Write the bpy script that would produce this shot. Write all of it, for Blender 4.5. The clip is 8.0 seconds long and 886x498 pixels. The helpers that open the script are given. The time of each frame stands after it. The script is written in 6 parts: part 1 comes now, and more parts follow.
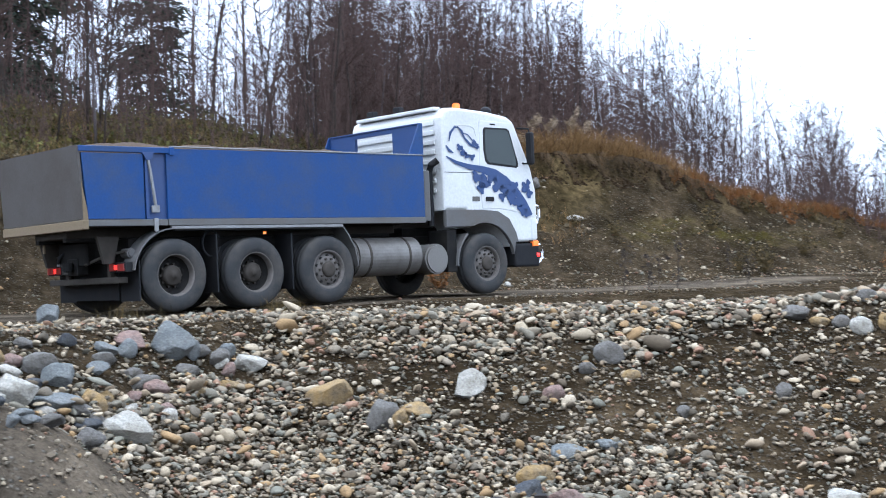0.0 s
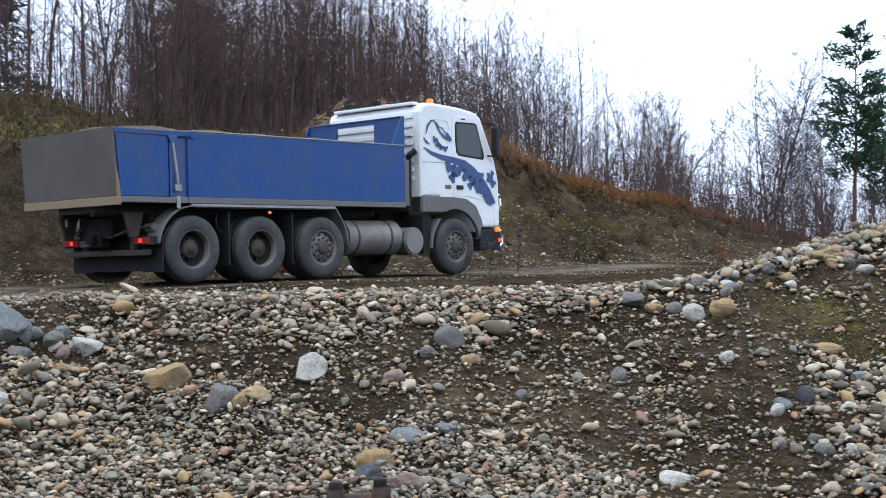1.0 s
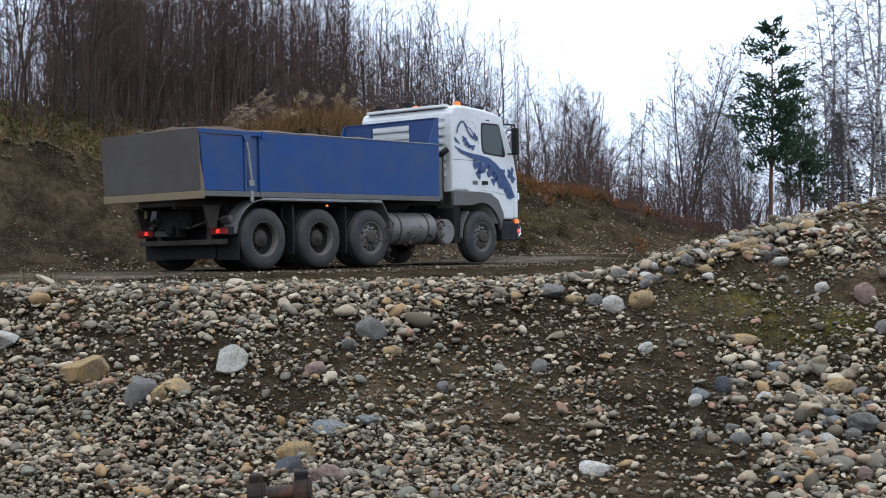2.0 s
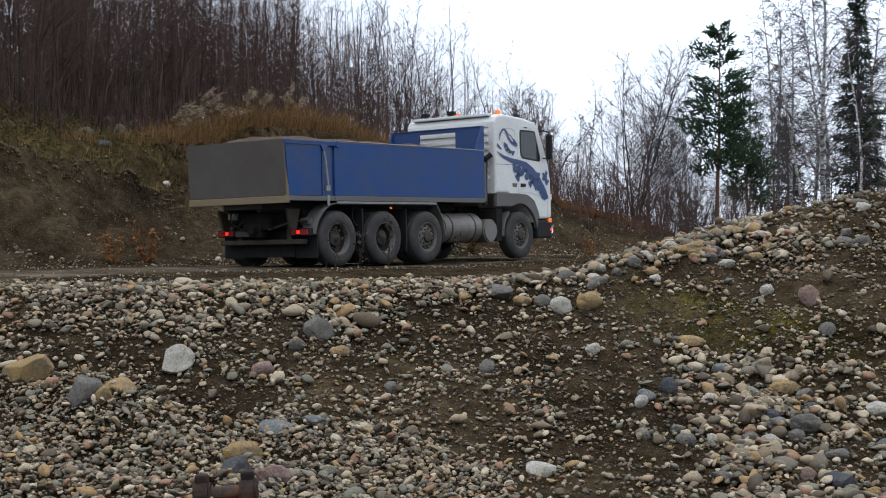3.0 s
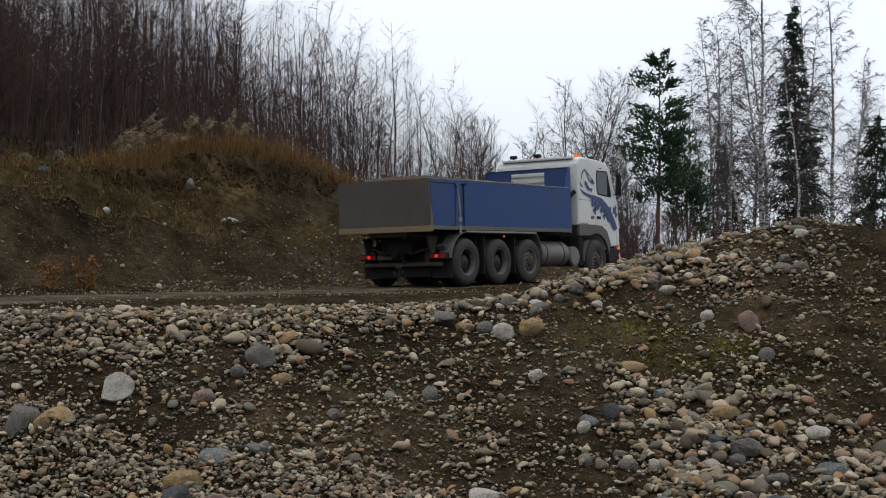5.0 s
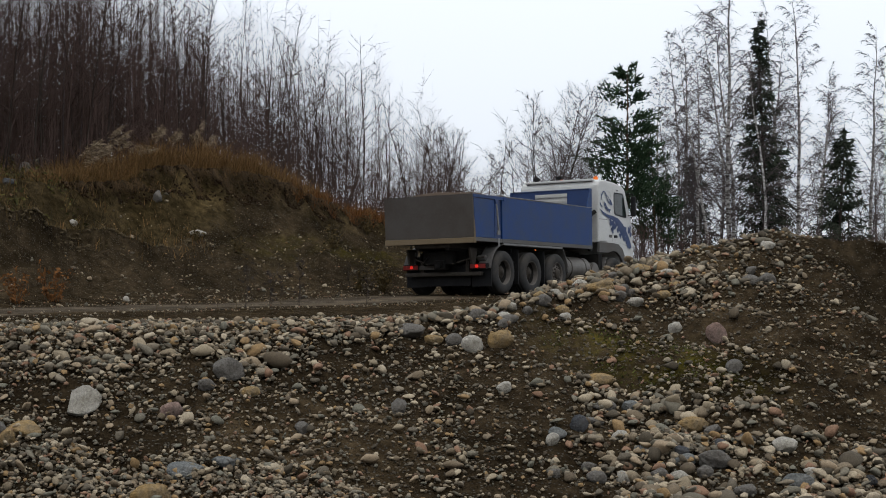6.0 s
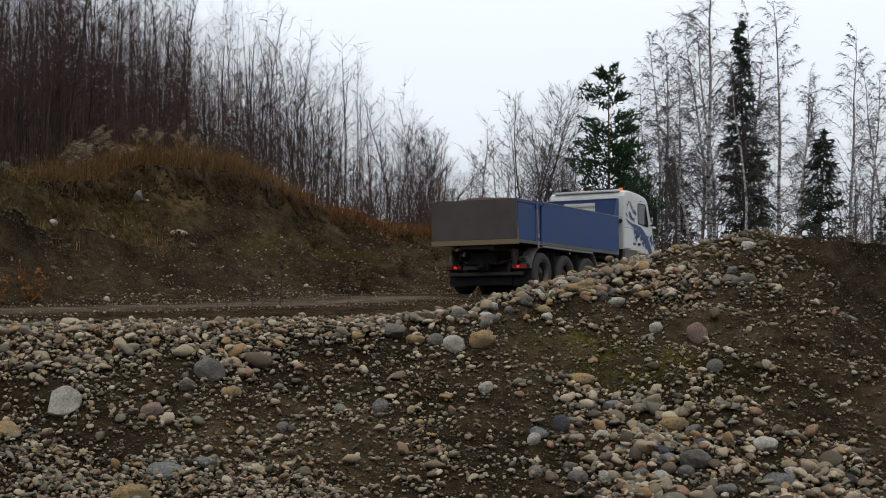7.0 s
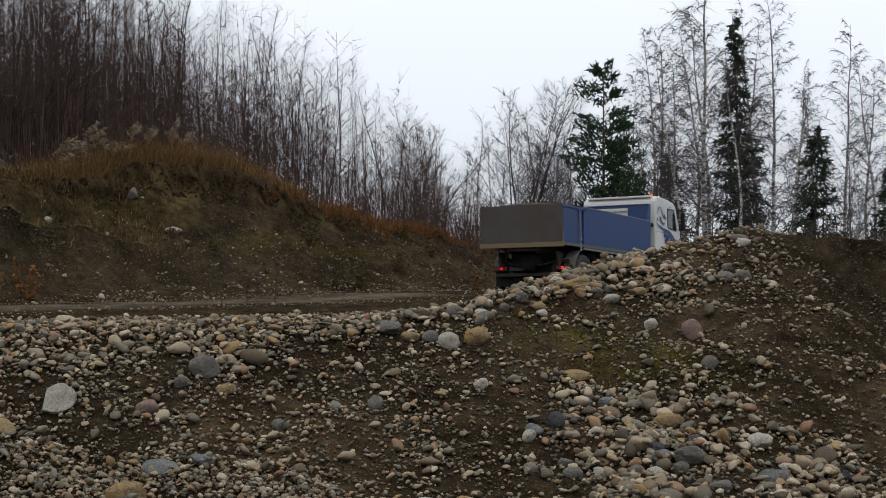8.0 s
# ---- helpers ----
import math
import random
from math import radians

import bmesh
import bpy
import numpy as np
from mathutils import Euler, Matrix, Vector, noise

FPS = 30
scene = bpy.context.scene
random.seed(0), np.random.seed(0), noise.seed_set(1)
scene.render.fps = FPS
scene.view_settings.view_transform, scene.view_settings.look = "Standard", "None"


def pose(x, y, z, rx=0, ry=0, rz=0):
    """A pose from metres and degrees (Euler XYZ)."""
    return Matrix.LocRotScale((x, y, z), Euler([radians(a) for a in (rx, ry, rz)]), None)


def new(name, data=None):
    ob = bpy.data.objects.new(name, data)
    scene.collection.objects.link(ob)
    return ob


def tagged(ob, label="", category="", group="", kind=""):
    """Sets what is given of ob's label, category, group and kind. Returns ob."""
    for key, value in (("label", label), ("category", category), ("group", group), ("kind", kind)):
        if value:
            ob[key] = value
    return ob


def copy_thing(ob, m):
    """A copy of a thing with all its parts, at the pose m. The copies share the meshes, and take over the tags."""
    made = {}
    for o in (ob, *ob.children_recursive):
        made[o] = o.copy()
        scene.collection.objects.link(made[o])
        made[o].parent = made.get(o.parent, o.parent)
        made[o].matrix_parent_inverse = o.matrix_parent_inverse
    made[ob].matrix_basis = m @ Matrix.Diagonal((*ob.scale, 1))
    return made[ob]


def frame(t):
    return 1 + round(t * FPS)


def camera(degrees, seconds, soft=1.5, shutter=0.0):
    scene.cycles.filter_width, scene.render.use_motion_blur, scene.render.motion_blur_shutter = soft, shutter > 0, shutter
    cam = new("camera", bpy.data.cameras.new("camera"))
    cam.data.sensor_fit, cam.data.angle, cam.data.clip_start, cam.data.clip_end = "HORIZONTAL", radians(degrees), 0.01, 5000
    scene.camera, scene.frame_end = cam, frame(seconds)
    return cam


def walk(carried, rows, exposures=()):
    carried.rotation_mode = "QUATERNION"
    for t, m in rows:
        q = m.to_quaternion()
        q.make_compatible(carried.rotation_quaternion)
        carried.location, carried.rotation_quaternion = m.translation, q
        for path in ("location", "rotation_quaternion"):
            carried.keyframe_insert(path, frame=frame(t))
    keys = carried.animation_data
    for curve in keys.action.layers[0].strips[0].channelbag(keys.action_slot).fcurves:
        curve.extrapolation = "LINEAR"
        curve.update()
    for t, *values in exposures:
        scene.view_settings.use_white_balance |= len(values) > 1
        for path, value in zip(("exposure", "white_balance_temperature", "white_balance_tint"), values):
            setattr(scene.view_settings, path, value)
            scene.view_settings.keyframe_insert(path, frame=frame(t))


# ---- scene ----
# Camera: hand-held on the pit floor, panning after the lorry. Road level is z = 0.
EYE = 0.5
cam = camera(35.9, 8.0, soft=1.0, shutter=0.3)
PATH = [
    (0.0, pose(0, 0, EYE, 90.80, 1.15, 0.02)),
    (0.5, pose(0, 0, EYE, 90.20, 1.10, -3.53)),
    (1.0, pose(0, 0, EYE, 90.05, 0.41, -6.57)),
    (1.5, pose(0, 0, EYE, 89.81, 0.38, -8.48)),
    (3.0, pose(0, 0, EYE, 89.70, -0.10, -12.00)),
    (3.5, pose(0, 0, EYE, 89.83, -0.03, -12.98)),
    (4.0, pose(0, 0, EYE, 90.48, 0.16, -13.65)),
    (4.5, pose(0, 0, EYE, 90.63, 0.05, -13.90)),
    (6.0, pose(0, 0, EYE, 91.33, 0.04, -15.71)),
    (6.5, pose(0, 0, EYE, 91.41, 0.03, -16.10)),
    (7.0, pose(0, 0, EYE, 91.33, 0.03, -16.48)),
    (7.5, pose(0, 0, EYE, 91.03, 0.06, -16.45)),
    (8.0, pose(0, 0, EYE, 91.20, 0.10, -16.69)),
]
walk(cam, PATH, exposures=[(0.0, 0.80, 5480, 10), (0.5, 0.72, 5540, 10), (1.0, 0.44, 5580, 10), (1.5, 0.22, 5640, 10), (3.0, -0.20, 6150, 10),
                            (3.5, -0.34, 6350, 10), (4.5, -0.62, 6480, 10), (6.0, -0.76, 6620, 10), (8.0, -0.78, 6650, 10)])

# World: bright overcast sky, a wide weak sun behind the cloud.
SUN_UP, SUN_TURN = 66.0, 200.0
world = bpy.data.worlds.new("overcast")
scene.world = world
world.use_nodes = True
wn, wl = world.node_tree.nodes, world.node_tree.links
wn.clear()
w_out = wn.new("ShaderNodeOutputWorld")
w_bg = wn.new("ShaderNodeBackground")
w_sky = wn.new("ShaderNodeTexSky")
w_sky.sky_type = "NISHITA"
w_sky.sun_disc = False
w_sky.sun_elevation, w_sky.sun_rotation = radians(SUN_UP), radians(SUN_TURN)
w_sky.dust_density = 6.0
w_mix = wn.new("ShaderNodeMix")
w_mix.data_type = "RGBA"
w_mix.inputs[0].default_value = 0.86
# an overcast sky brightens towards the zenith
w_co = wn.new("ShaderNodeTexCoord")
w_xyz = wn.new("ShaderNodeSeparateXYZ")
w_up = wn.new("ShaderNodeValToRGB")
w_up.color_ramp.elements[0].position, w_up.color_ramp.elements[0].color = 0.0, (0.40, 0.433, 0.480, 1)
w_up.color_ramp.elements[1].position, w_up.color_ramp.elements[1].color = 1.0, (0.80, 0.855, 0.93, 1)
w_gain = wn.new("ShaderNodeMix")
w_gain.data_type, w_gain.blend_type = "RGBA", "MULTIPLY"
w_gain.inputs[0].default_value = 1.0
w_gain.inputs[7].default_value = (23.4, 23.4, 23.4, 1)
wl.new(w_co.outputs["Generated"], w_xyz.inputs[0])
wl.new(w_xyz.outputs["Z"], w_up.inputs[0])
wl.new(w_up.outputs[0], w_gain.inputs[6])
wl.new(w_gain.outputs[2], w_mix.inputs[7])
wl.new(w_sky.outputs[0], w_mix.inputs[6])
wl.new(w_mix.outputs[2], w_bg.inputs[0])
w_bg.inputs[1].default_value = 0.158
wl.new(w_bg.outputs[0], w_out.inputs[0])
sun = new("sun", bpy.data.lights.new("sun", "SUN"))
sun.data.energy, sun.data.angle, sun.data.color = 1.3, radians(40), (1.0, 0.97, 0.92)
sun.matrix_world = pose(0, 0, 30, 90 - SUN_UP, 0, -SUN_TURN + 180)

# ---- materials ----
def material(name, rough=0.8, metal=0.0, shine=None):
    m = bpy.data.materials.new(name)
    m.use_nodes = True
    nt = m.node_tree
    bsdf = nt.nodes["Principled BSDF"]
    bsdf.inputs["Roughness"].default_value = rough
    bsdf.inputs["Metallic"].default_value = metal
    bsdf.inputs["Specular IOR Level"].default_value = shine if shine is not None else (0.12 if rough > 0.55 else 0.45)
    return m, nt.nodes, nt.links, bsdf


def tex(nodes, links, scale, detail=6.0, rough=0.6, coord="Object"):
    c = nodes.new("ShaderNodeTexCoord")
    n = nodes.new("ShaderNodeTexNoise")
    n.inputs["Scale"].default_value = scale
    n.inputs["Detail"].default_value = detail
    n.inputs["Roughness"].default_value = rough
    links.new(c.outputs[coord], n.inputs["Vector"])
    return n.outputs["Fac"]


def ramp(nodes, links, value, stops):
    r = nodes.new("ShaderNodeValToRGB")
    while len(r.color_ramp.elements) < len(stops):
        r.color_ramp.elements.new(0.5)
    for e, (p, c) in zip(r.color_ramp.elements, stops):
        e.position, e.color = p, (*c, 1)
    links.new(value, r.inputs[0])
    return r.outputs[0]


def mix(nodes, links, fac, a, b, mode="MIX"):
    m = nodes.new("ShaderNodeMix")
    m.data_type = "RGBA"
    m.blend_type = mode
    for slot, v in ((0, fac), (6, a), (7, b)):
        if isinstance(v, (int, float)):
            m.inputs[slot].default_value = v
        elif isinstance(v, tuple):
            m.inputs[slot].default_value = (*v, 1)
        else:
            links.new(v, m.inputs[slot])
    return m.outputs[2]


def bump(nodes, links, bsdf, height, strength, distance):
    b = nodes.new("ShaderNodeBump")
    b.inputs["Strength"].default_value = strength
    b.inputs["Distance"].default_value = distance
    links.new(height, b.inputs["Height"])
    links.new(b.outputs[0], bsdf.inputs["Normal"])


def plain(name, colour, rough=0.7, metal=0.0, dirt=None, amount=0.5, scale=3.0, grain=40.0, relief=0.003):
    """A surface of one colour with dirt in patches, fine grain and a slight relief."""
    m, n, l, bsdf = material(name, rough, metal)
    dirt = dirt or tuple(c * 0.6 for c in colour)
    patch = ramp(n, l, tex(n, l, scale, 8, 0.7), [(0.42, (0, 0, 0)), (0.68, (amount,) * 3)])
    fine = tex(n, l, grain, 4)
    col = mix(n, l, patch, colour, dirt)
    col = mix(n, l, 0.35, col, ramp(n, l, fine, [(0.3, (0.55,) * 3), (0.7, (1.0,) * 3)]), "MULTIPLY")
    l.new(col, bsdf.inputs["Base Color"])
    bump(n, l, bsdf, fine, 0.4, relief)
    return m


def glow(name, colour, strength):
    m, n, l, bsdf = material(name, 0.3)
    bsdf.inputs["Base Color"].default_value = (*colour, 1)
    bsdf.inputs["Emission Color"].default_value = (*colour, 1)
    bsdf.inputs["Emission Strength"].default_value = strength
    return m


def ground_material():
    """Gravelly soil; the cover attribute turns it to litter (red), moss (green) and brown sand (blue)."""
    m, n, l, bsdf = material("gravel_soil", 1.0, 0.0, 0.0)
    a = n.new("ShaderNodeAttribute")
    a.attribute_name = "cover"
    sep = n.new("ShaderNodeSeparateColor")
    l.new(a.outputs["Color"], sep.inputs[0])
    big, mid, fine = tex(n, l, 0.5, 8, 0.65), tex(n, l, 6.0, 8, 0.7), tex(n, l, 45.0, 6, 0.7)
    soil = ramp(n, l, mid, [(0.3, (0.0150, 0.0112, 0.0068)), (0.55, (0.0330, 0.0252, 0.0160)), (0.75, (0.0580, 0.0455, 0.0300))])
    soil = mix(n, l, 0.6, soil, ramp(n, l, big, [(0.3, (0.6, 0.56, 0.52)), (0.7, (1.15, 1.1, 1.05))]), "MULTIPLY")
    road = ramp(n, l, fine, [(0.3, (0.050, 0.041, 0.031)), (0.7, (0.098, 0.082, 0.064))])
    road = mix(n, l, 0.5, road, ramp(n, l, mid, [(0.3, (0.7,) * 3), (0.7, (1.1,) * 3)]), "MULTIPLY")
    litter = ramp(n, l, mid, [(0.3, (0.018, 0.014, 0.008)), (0.48, (0.050, 0.038, 0.017)), (0.6, (0.085, 0.062, 0.026)), (0.75, (0.12, 0.088, 0.040))])
    moss = ramp(n, l, mid, [(0.3, (0.017, 0.015, 0.004)), (0.7, (0.058, 0.050, 0.008))])
    sand = ramp(n, l, mid, [(0.3, (0.012, 0.009, 0.0055)), (0.7, (0.040, 0.0305, 0.0195))])
    col = mix(n, l, a.outputs["Alpha"], soil, road)
    col = mix(n, l, sep.outputs[0], col, litter)
    col = mix(n, l, sep.outputs[2], col, sand)
    gate = n.new("ShaderNodeMath")
    gate.operation = "MULTIPLY"
    l.new(sep.outputs[1], gate.inputs[0])
    l.new(ramp(n, l, tex(n, l, 2.2, 6, 0.7), [(0.42, (0, 0, 0)), (0.6, (1, 1, 1))]), gate.inputs[1])
    col = mix(n, l, gate.outputs[0], col, moss)
    # random darker and lighter patches over all the ground, at two scales
    patch = ramp(n, l, tex(n, l, 1.7, 10, 0.72), [(0.36, (0.55, 0.53, 0.51)), (0.5, (1.15, 1.14, 1.13)), (0.64, (1.85, 1.81, 1.76))])
    col = mix(n, l, 0.8, col, patch, "MULTIPLY")
    col = mix(n, l, 0.9, col, ramp(n, l, tex(n, l, 0.42, 5, 0.6), [(0.36, (0.62, 0.60, 0.56)), (0.5, (1.0, 0.97, 0.91)), (0.64, (1.5, 1.44, 1.32))]), "MULTIPLY")
    # small pebbles too fine to be pieces
    v = n.new("ShaderNodeTexVoronoi")
    v.inputs["Scale"].default_value = 28.0
    c = n.new("ShaderNodeTexCoord")
    l.new(c.outputs["Object"], v.inputs["Vector"])
    peb = ramp(n, l, v.outputs["Distance"], [(0.0, (1, 1, 1)), (0.42, (0, 0, 0))])
    vc = n.new("ShaderNodeSeparateColor")
    l.new(v.outputs["Color"], vc.inputs[0])
    few = ramp(n, l, vc.outputs[0], [(0.42, (0, 0, 0)), (0.5, (1, 1, 1))])
    only = mix(n, l, 1.0, peb, few, "MULTIPLY")
    clear = mix(n, l, sep.outputs[0], only, (0.0, 0.0, 0.0))
    col = mix(n, l, clear, col, ramp(n, l, vc.outputs[1], [(0.0, (0.05, 0.045, 0.037)), (1.0, (0.19, 0.172, 0.145))]))
    l.new(col, bsdf.inputs["Base Color"])
    h = mix(n, l, 0.5, mid, clear, "ADD")
    h = mix(n, l, 0.35, h, fine, "ADD")
    bump(n, l, bsdf, h, 1.0, 0.09)
    return m


def stone_material(name="stone", per_object=False, dust=0.5):
    """River stones: grey, blue-grey, buff, ochre and pinkish, with a dusty grain."""
    m, n, l, bsdf = material(name, 0.8, 0.0, 0.08)
    if per_object:
        pick = n.new("ShaderNodeObjectInfo").outputs["Random"]
    else:
        pick = n.new("ShaderNodeNewGeometry").outputs["Random Per Island"]
    tones = n.new("ShaderNodeValToRGB")
    tones.color_ramp.interpolation = "CONSTANT"
    shades = [(0.0687, 0.0616, 0.0453), (0.2106, 0.1836, 0.1259), (0.1156, 0.1143, 0.0907), (0.2633, 0.2320, 0.1610), (0.1419, 0.1165, 0.0768), (0.1843, 0.1660, 0.1259), (0.0893, 0.0748, 0.0509),
              (0.2003, 0.1188, 0.0704), (0.1317, 0.1385, 0.1139), (0.3263, 0.2924, 0.2082), (0.2313, 0.1539, 0.0593), (0.1637, 0.1385, 0.0944), (0.1054, 0.0968, 0.0749), (0.2427, 0.1979, 0.1295), (0.3057, 0.2770, 0.2046), (0.1522, 0.1484, 0.1184)]
    while len(tones.color_ramp.elements) < len(shades):
        tones.color_ramp.elements.new(0.5)
    for k, (e, c) in enumerate(zip(tones.color_ramp.elements, shades)):
        e.position, e.color = k / len(shades), (*c, 1)
    l.new(pick, tones.inputs[0])
    col = mix(n, l, 1.0, tones.outputs[0], (0.93, 0.82, 0.715) if dust < 0.6 else (0.62, 0.54, 0.465), "MULTIPLY")
    grey = n.new("ShaderNodeHueSaturation")
    grey.inputs["Saturation"].default_value = 0.85
    l.new(col, grey.inputs["Color"])
    col = grey.outputs[0]
    fine, mid = tex(n, l, 60, 6, 0.7), tex(n, l, 9, 6, 0.6)
    col = mix(n, l, 0.8, col, ramp(n, l, fine, [(0.3, (0.5,) * 3), (0.7, (1.3,) * 3)]), "MULTIPLY")
    col = mix(n, l, ramp(n, l, mid, [(0.5 - 0.3 * (dust > 0.6), (0, 0, 0)), (0.8, (dust,) * 3)]), col, (0.050, 0.040, 0.028))
    l.new(col, bsdf.inputs["Base Color"])
    bump(n, l, bsdf, fine, 0.4, 0.01)
    return m


MAT_GROUND = ground_material()
MAT_STONES = stone_material("river_stone")
MAT_GRIT = stone_material("dusty_gravel", False, 0.85)
MAT_STONE = stone_material("river_stone_piece", True)


# ---- mesh helpers ----
def mesh_object(name, verts, faces, mat, parent=None, smooth=False, label=""):
    me = bpy.data.meshes.new(name)
    me.from_pydata([tuple(v) for v in verts] if not isinstance(verts, np.ndarray) else verts.tolist(), [], faces)
    me.update()
    if smooth:
        me.shade_smooth()
    me.materials.append(mat)
    ob = new(name, me)
    if parent is not None:
        ob.parent = parent
    if label:
        ob["label"] = label
    return ob


def part(name, bm, mat, parent=None, label="", smooth=False):
    """Links a bmesh as one mesh object under a thing or a part."""
    me = bpy.data.meshes.new(name)
    bmesh.ops.recalc_face_normals(bm, faces=bm.faces)
    bm.to_mesh(me)
    bm.free()
    if smooth:
        me.shade_smooth()
    me.materials.append(mat)
    ob = new(name, me)
    if parent is not None:
        ob.parent = parent
    if label:
        ob["label"] = label
    return ob


# ---- terrain ----
TH = radians(39.93)
ROAD = (-4.70, 20.55)


def road_xy(s, d):
    """The place s metres along the road and d metres to its pit side."""
    return (ROAD[0] + s * math.cos(TH) + d * math.sin(TH), ROAD[1] + s * math.sin(TH) - d * math.cos(TH))


def road_sd(x, y):
    dx, dy = x - ROAD[0], y - ROAD[1]
    return dx * math.cos(TH) + dy * math.sin(TH), dx * math.sin(TH) - dy * math.cos(TH)


def waves(x, y, size, seed):
    """Cheap smooth noise of about -1..1 from a few turned sine waves."""
    rng = np.random.RandomState(seed)
    out = 0.0
    for k in range(7):
        a, p, q = rng.uniform(0, 6.28), rng.uniform(0, 6.28), rng.uniform(0.6, 1.7)
        out = out + np.sin((x * math.cos(a) + y * math.sin(a)) * 6.28 * q / size + p + 1.3 * np.sin((x * math.sin(a) - y * math.cos(a)) * 3.1 * q / size + q))
    return out / 4.0


def lip_radius(b):
    """How far the pit's rim stands from the camera, by bearing in degrees."""
    return np.interp(b, [-60, -20, -8, -1, 10, 17, 22, 29, 36, 60], [13, 13.2, 16.5, 15.4, 15.6, 16.2, 18, 20, 21, 21])


def lip_height(b):
    return np.interp(b, [-60, -8, 12, 17, 19.4, 21.8, 24.1, 26.3, 28, 29.3, 31, 35, 60],
                     [-0.05, -0.07, -0.04, 0.05, 0.28, 0.48, 0.67, 0.91, 1.08, 1.16, 1.1, 1.02, 0.6])


def road_height(s):
    return np.interp(s, [-60, 0, 5, 13, 18, 22, 30, 45, 80], [-0.3, -0.09, 0.0, 0.02, 0.14, 0.14, -0.05, -0.3, -0.6])


def height(x, y):
    x, y = np.asarray(x, float), np.asarray(y, float)
    s, d = road_sd(x, y)
    r, b = np.hypot(x, y), np.degrees(np.arctan2(x, y))
    zr = road_height(s)
    # bank and hill on the far side
    t = -d
    z7 = np.interp(s, [-40, 0, 5.5, 8.4, 10.3, 11.25, 12.4, 13.65, 15, 20, 26, 33, 41, 50], [2.7, 2.7, 2.65, 2.38, 2.02, 1.68, 1.42, 1.42, 1.5, 1.85, 1.5, 1.1, 0.35, -0.2])
    z9 = np.interp(s, [-40, 5, 8.4, 12.4, 14.4, 15.8, 17.9, 19.5, 20.9, 22.2, 24.4, 26.1, 28, 31.5, 33.4, 41, 50],
                   [3.2, 3.1, 2.9, 2.9, 3.22, 3.42, 3.68, 3.60, 3.62, 3.42, 2.66, 2.48, 2.31, 1.91, 1.6, 0.6, -0.2])
    z14 = np.interp(s, [-40, 0, 9, 15, 22, 30, 40, 50, 70], [4.9, 4.8, 4.6, 3.9, 3.5, 2.6, 1.3, 0.3, -0.5])
    k = np.clip((t - 2.8) / 1.6, 0, 1)
    hill = zr + 0.3 * k
    k = np.clip((t - 4.2) / np.interp(s, [12, 18], [1.9, 2.9]), 0, 1)
    scar = np.interp(s, [-40, 12.5, 14.5, 16.5], [0.42, 0.42, 0.30, 0.0])
    k = k ** np.interp(s, [13, 17], [1.3, 1.0])
    hill = hill + (z7 - zr - 0.3 - scar) * k + scar * np.clip((t - 6.06 + 0.14 * waves(x, y, 1.3, 16)) / 0.10, 0, 1)
    # worn ledges of sand in the eroded face
    bed = (hill - 0.30 * (s - 12.0) + 0.08 * waves(x, y, 1.6, 18)) / 0.34
    hill = hill + 0.055 * np.sin(6.283 * bed) * np.clip((t - 4.4) * 2, 0, 1) * np.clip((5.9 - t) * 2, 0, 1) * np.clip((16.5 - s) / 2, 0, 1)
    scarp = np.interp(s, [12.4, 14.4, 15.8, 17.9, 19.5, 20.9, 22.2, 24.4, 28, 31.5, 34, 40], [0.15, 0.45, 0.55, 0.7, 0.65, 0.7, 0.65, 0.4, 0.3, 0.3, 0.2, 0.1])
    hill = hill + (z9 - z7 - scarp) * np.clip((t - 7.1) / 1.0, 0, 1) + scarp * np.clip((t - 8.15 + 0.2 * waves(x, y, 0.9, 15)) / 0.22, 0, 1)
    k = np.clip((t - 9) / 5.0, 0, 1)
    hill = hill + (z14 - z9) * k
    hill = hill + np.clip((t - 14) / 40, 0, 1) * 1.2
    rough = np.clip((t - 3.2) / 2, 0, 1)
    hill = hill + rough * (0.10 * waves(x, y, 2.3, 3) + 0.07 * waves(x, y, 0.8, 4) + 0.03 * waves(x, y, 0.4, 19) + 0.16 * waves(x, y, 6.0, 5)) + 0.07 * np.clip(t - 4, 0, 1) * np.clip(8 - t, 0, 1) * waves(s * 3.0, t * 0.6, 2.6, 17)
    # pit slope on the near side
    rl, hl = lip_radius(b), lip_height(b)
    w = rl - r
    slope = hl - 0.33 * w - 0.10 * np.clip(w, 0, 1.2) + 0.08 * waves(x, y, 1.7, 6) * np.clip(w * 2, 0, 1) + 0.02 * waves(x, y, 0.45, 8)
    gully = np.clip((b - 30.4 - w * 0.9) / 2.0, 0, 1) * np.clip(w + 0.4, 0, 1) * np.clip((48 - b) / 6, 0, 1)
    slope = slope - 0.45 * gully
    floor = -1.55 + 0.4 * np.clip(1 - r / 8.0, 0, 1) + 0.05 * waves(x, y, 2.0, 7)
    pit = np.maximum(slope, floor) + 0.12 * np.exp(-((slope - floor) / 0.25) ** 2)
    heap = 1.42 * np.exp(-((x + 2.2) / 1.25) ** 2 - ((y - 6.3) / 1.3) ** 2)
    pit = pit + heap
    back = zr + (hl - zr) * np.exp(-(np.clip(-w, 0, None) / 2.4) ** 2) + 0.025 * waves(x, y, 0.7, 9) * np.clip((d - 1.8) / 1.5, 0, 1)
    near = np.where(w > 0, pit, back)
    z = np.where(d < -2.8, hill, near)
    far = np.clip((r - 90) / 300, 0, 1)
    return z * (1 - far) + far * 0.5 * waves(x, y, 300, 12)


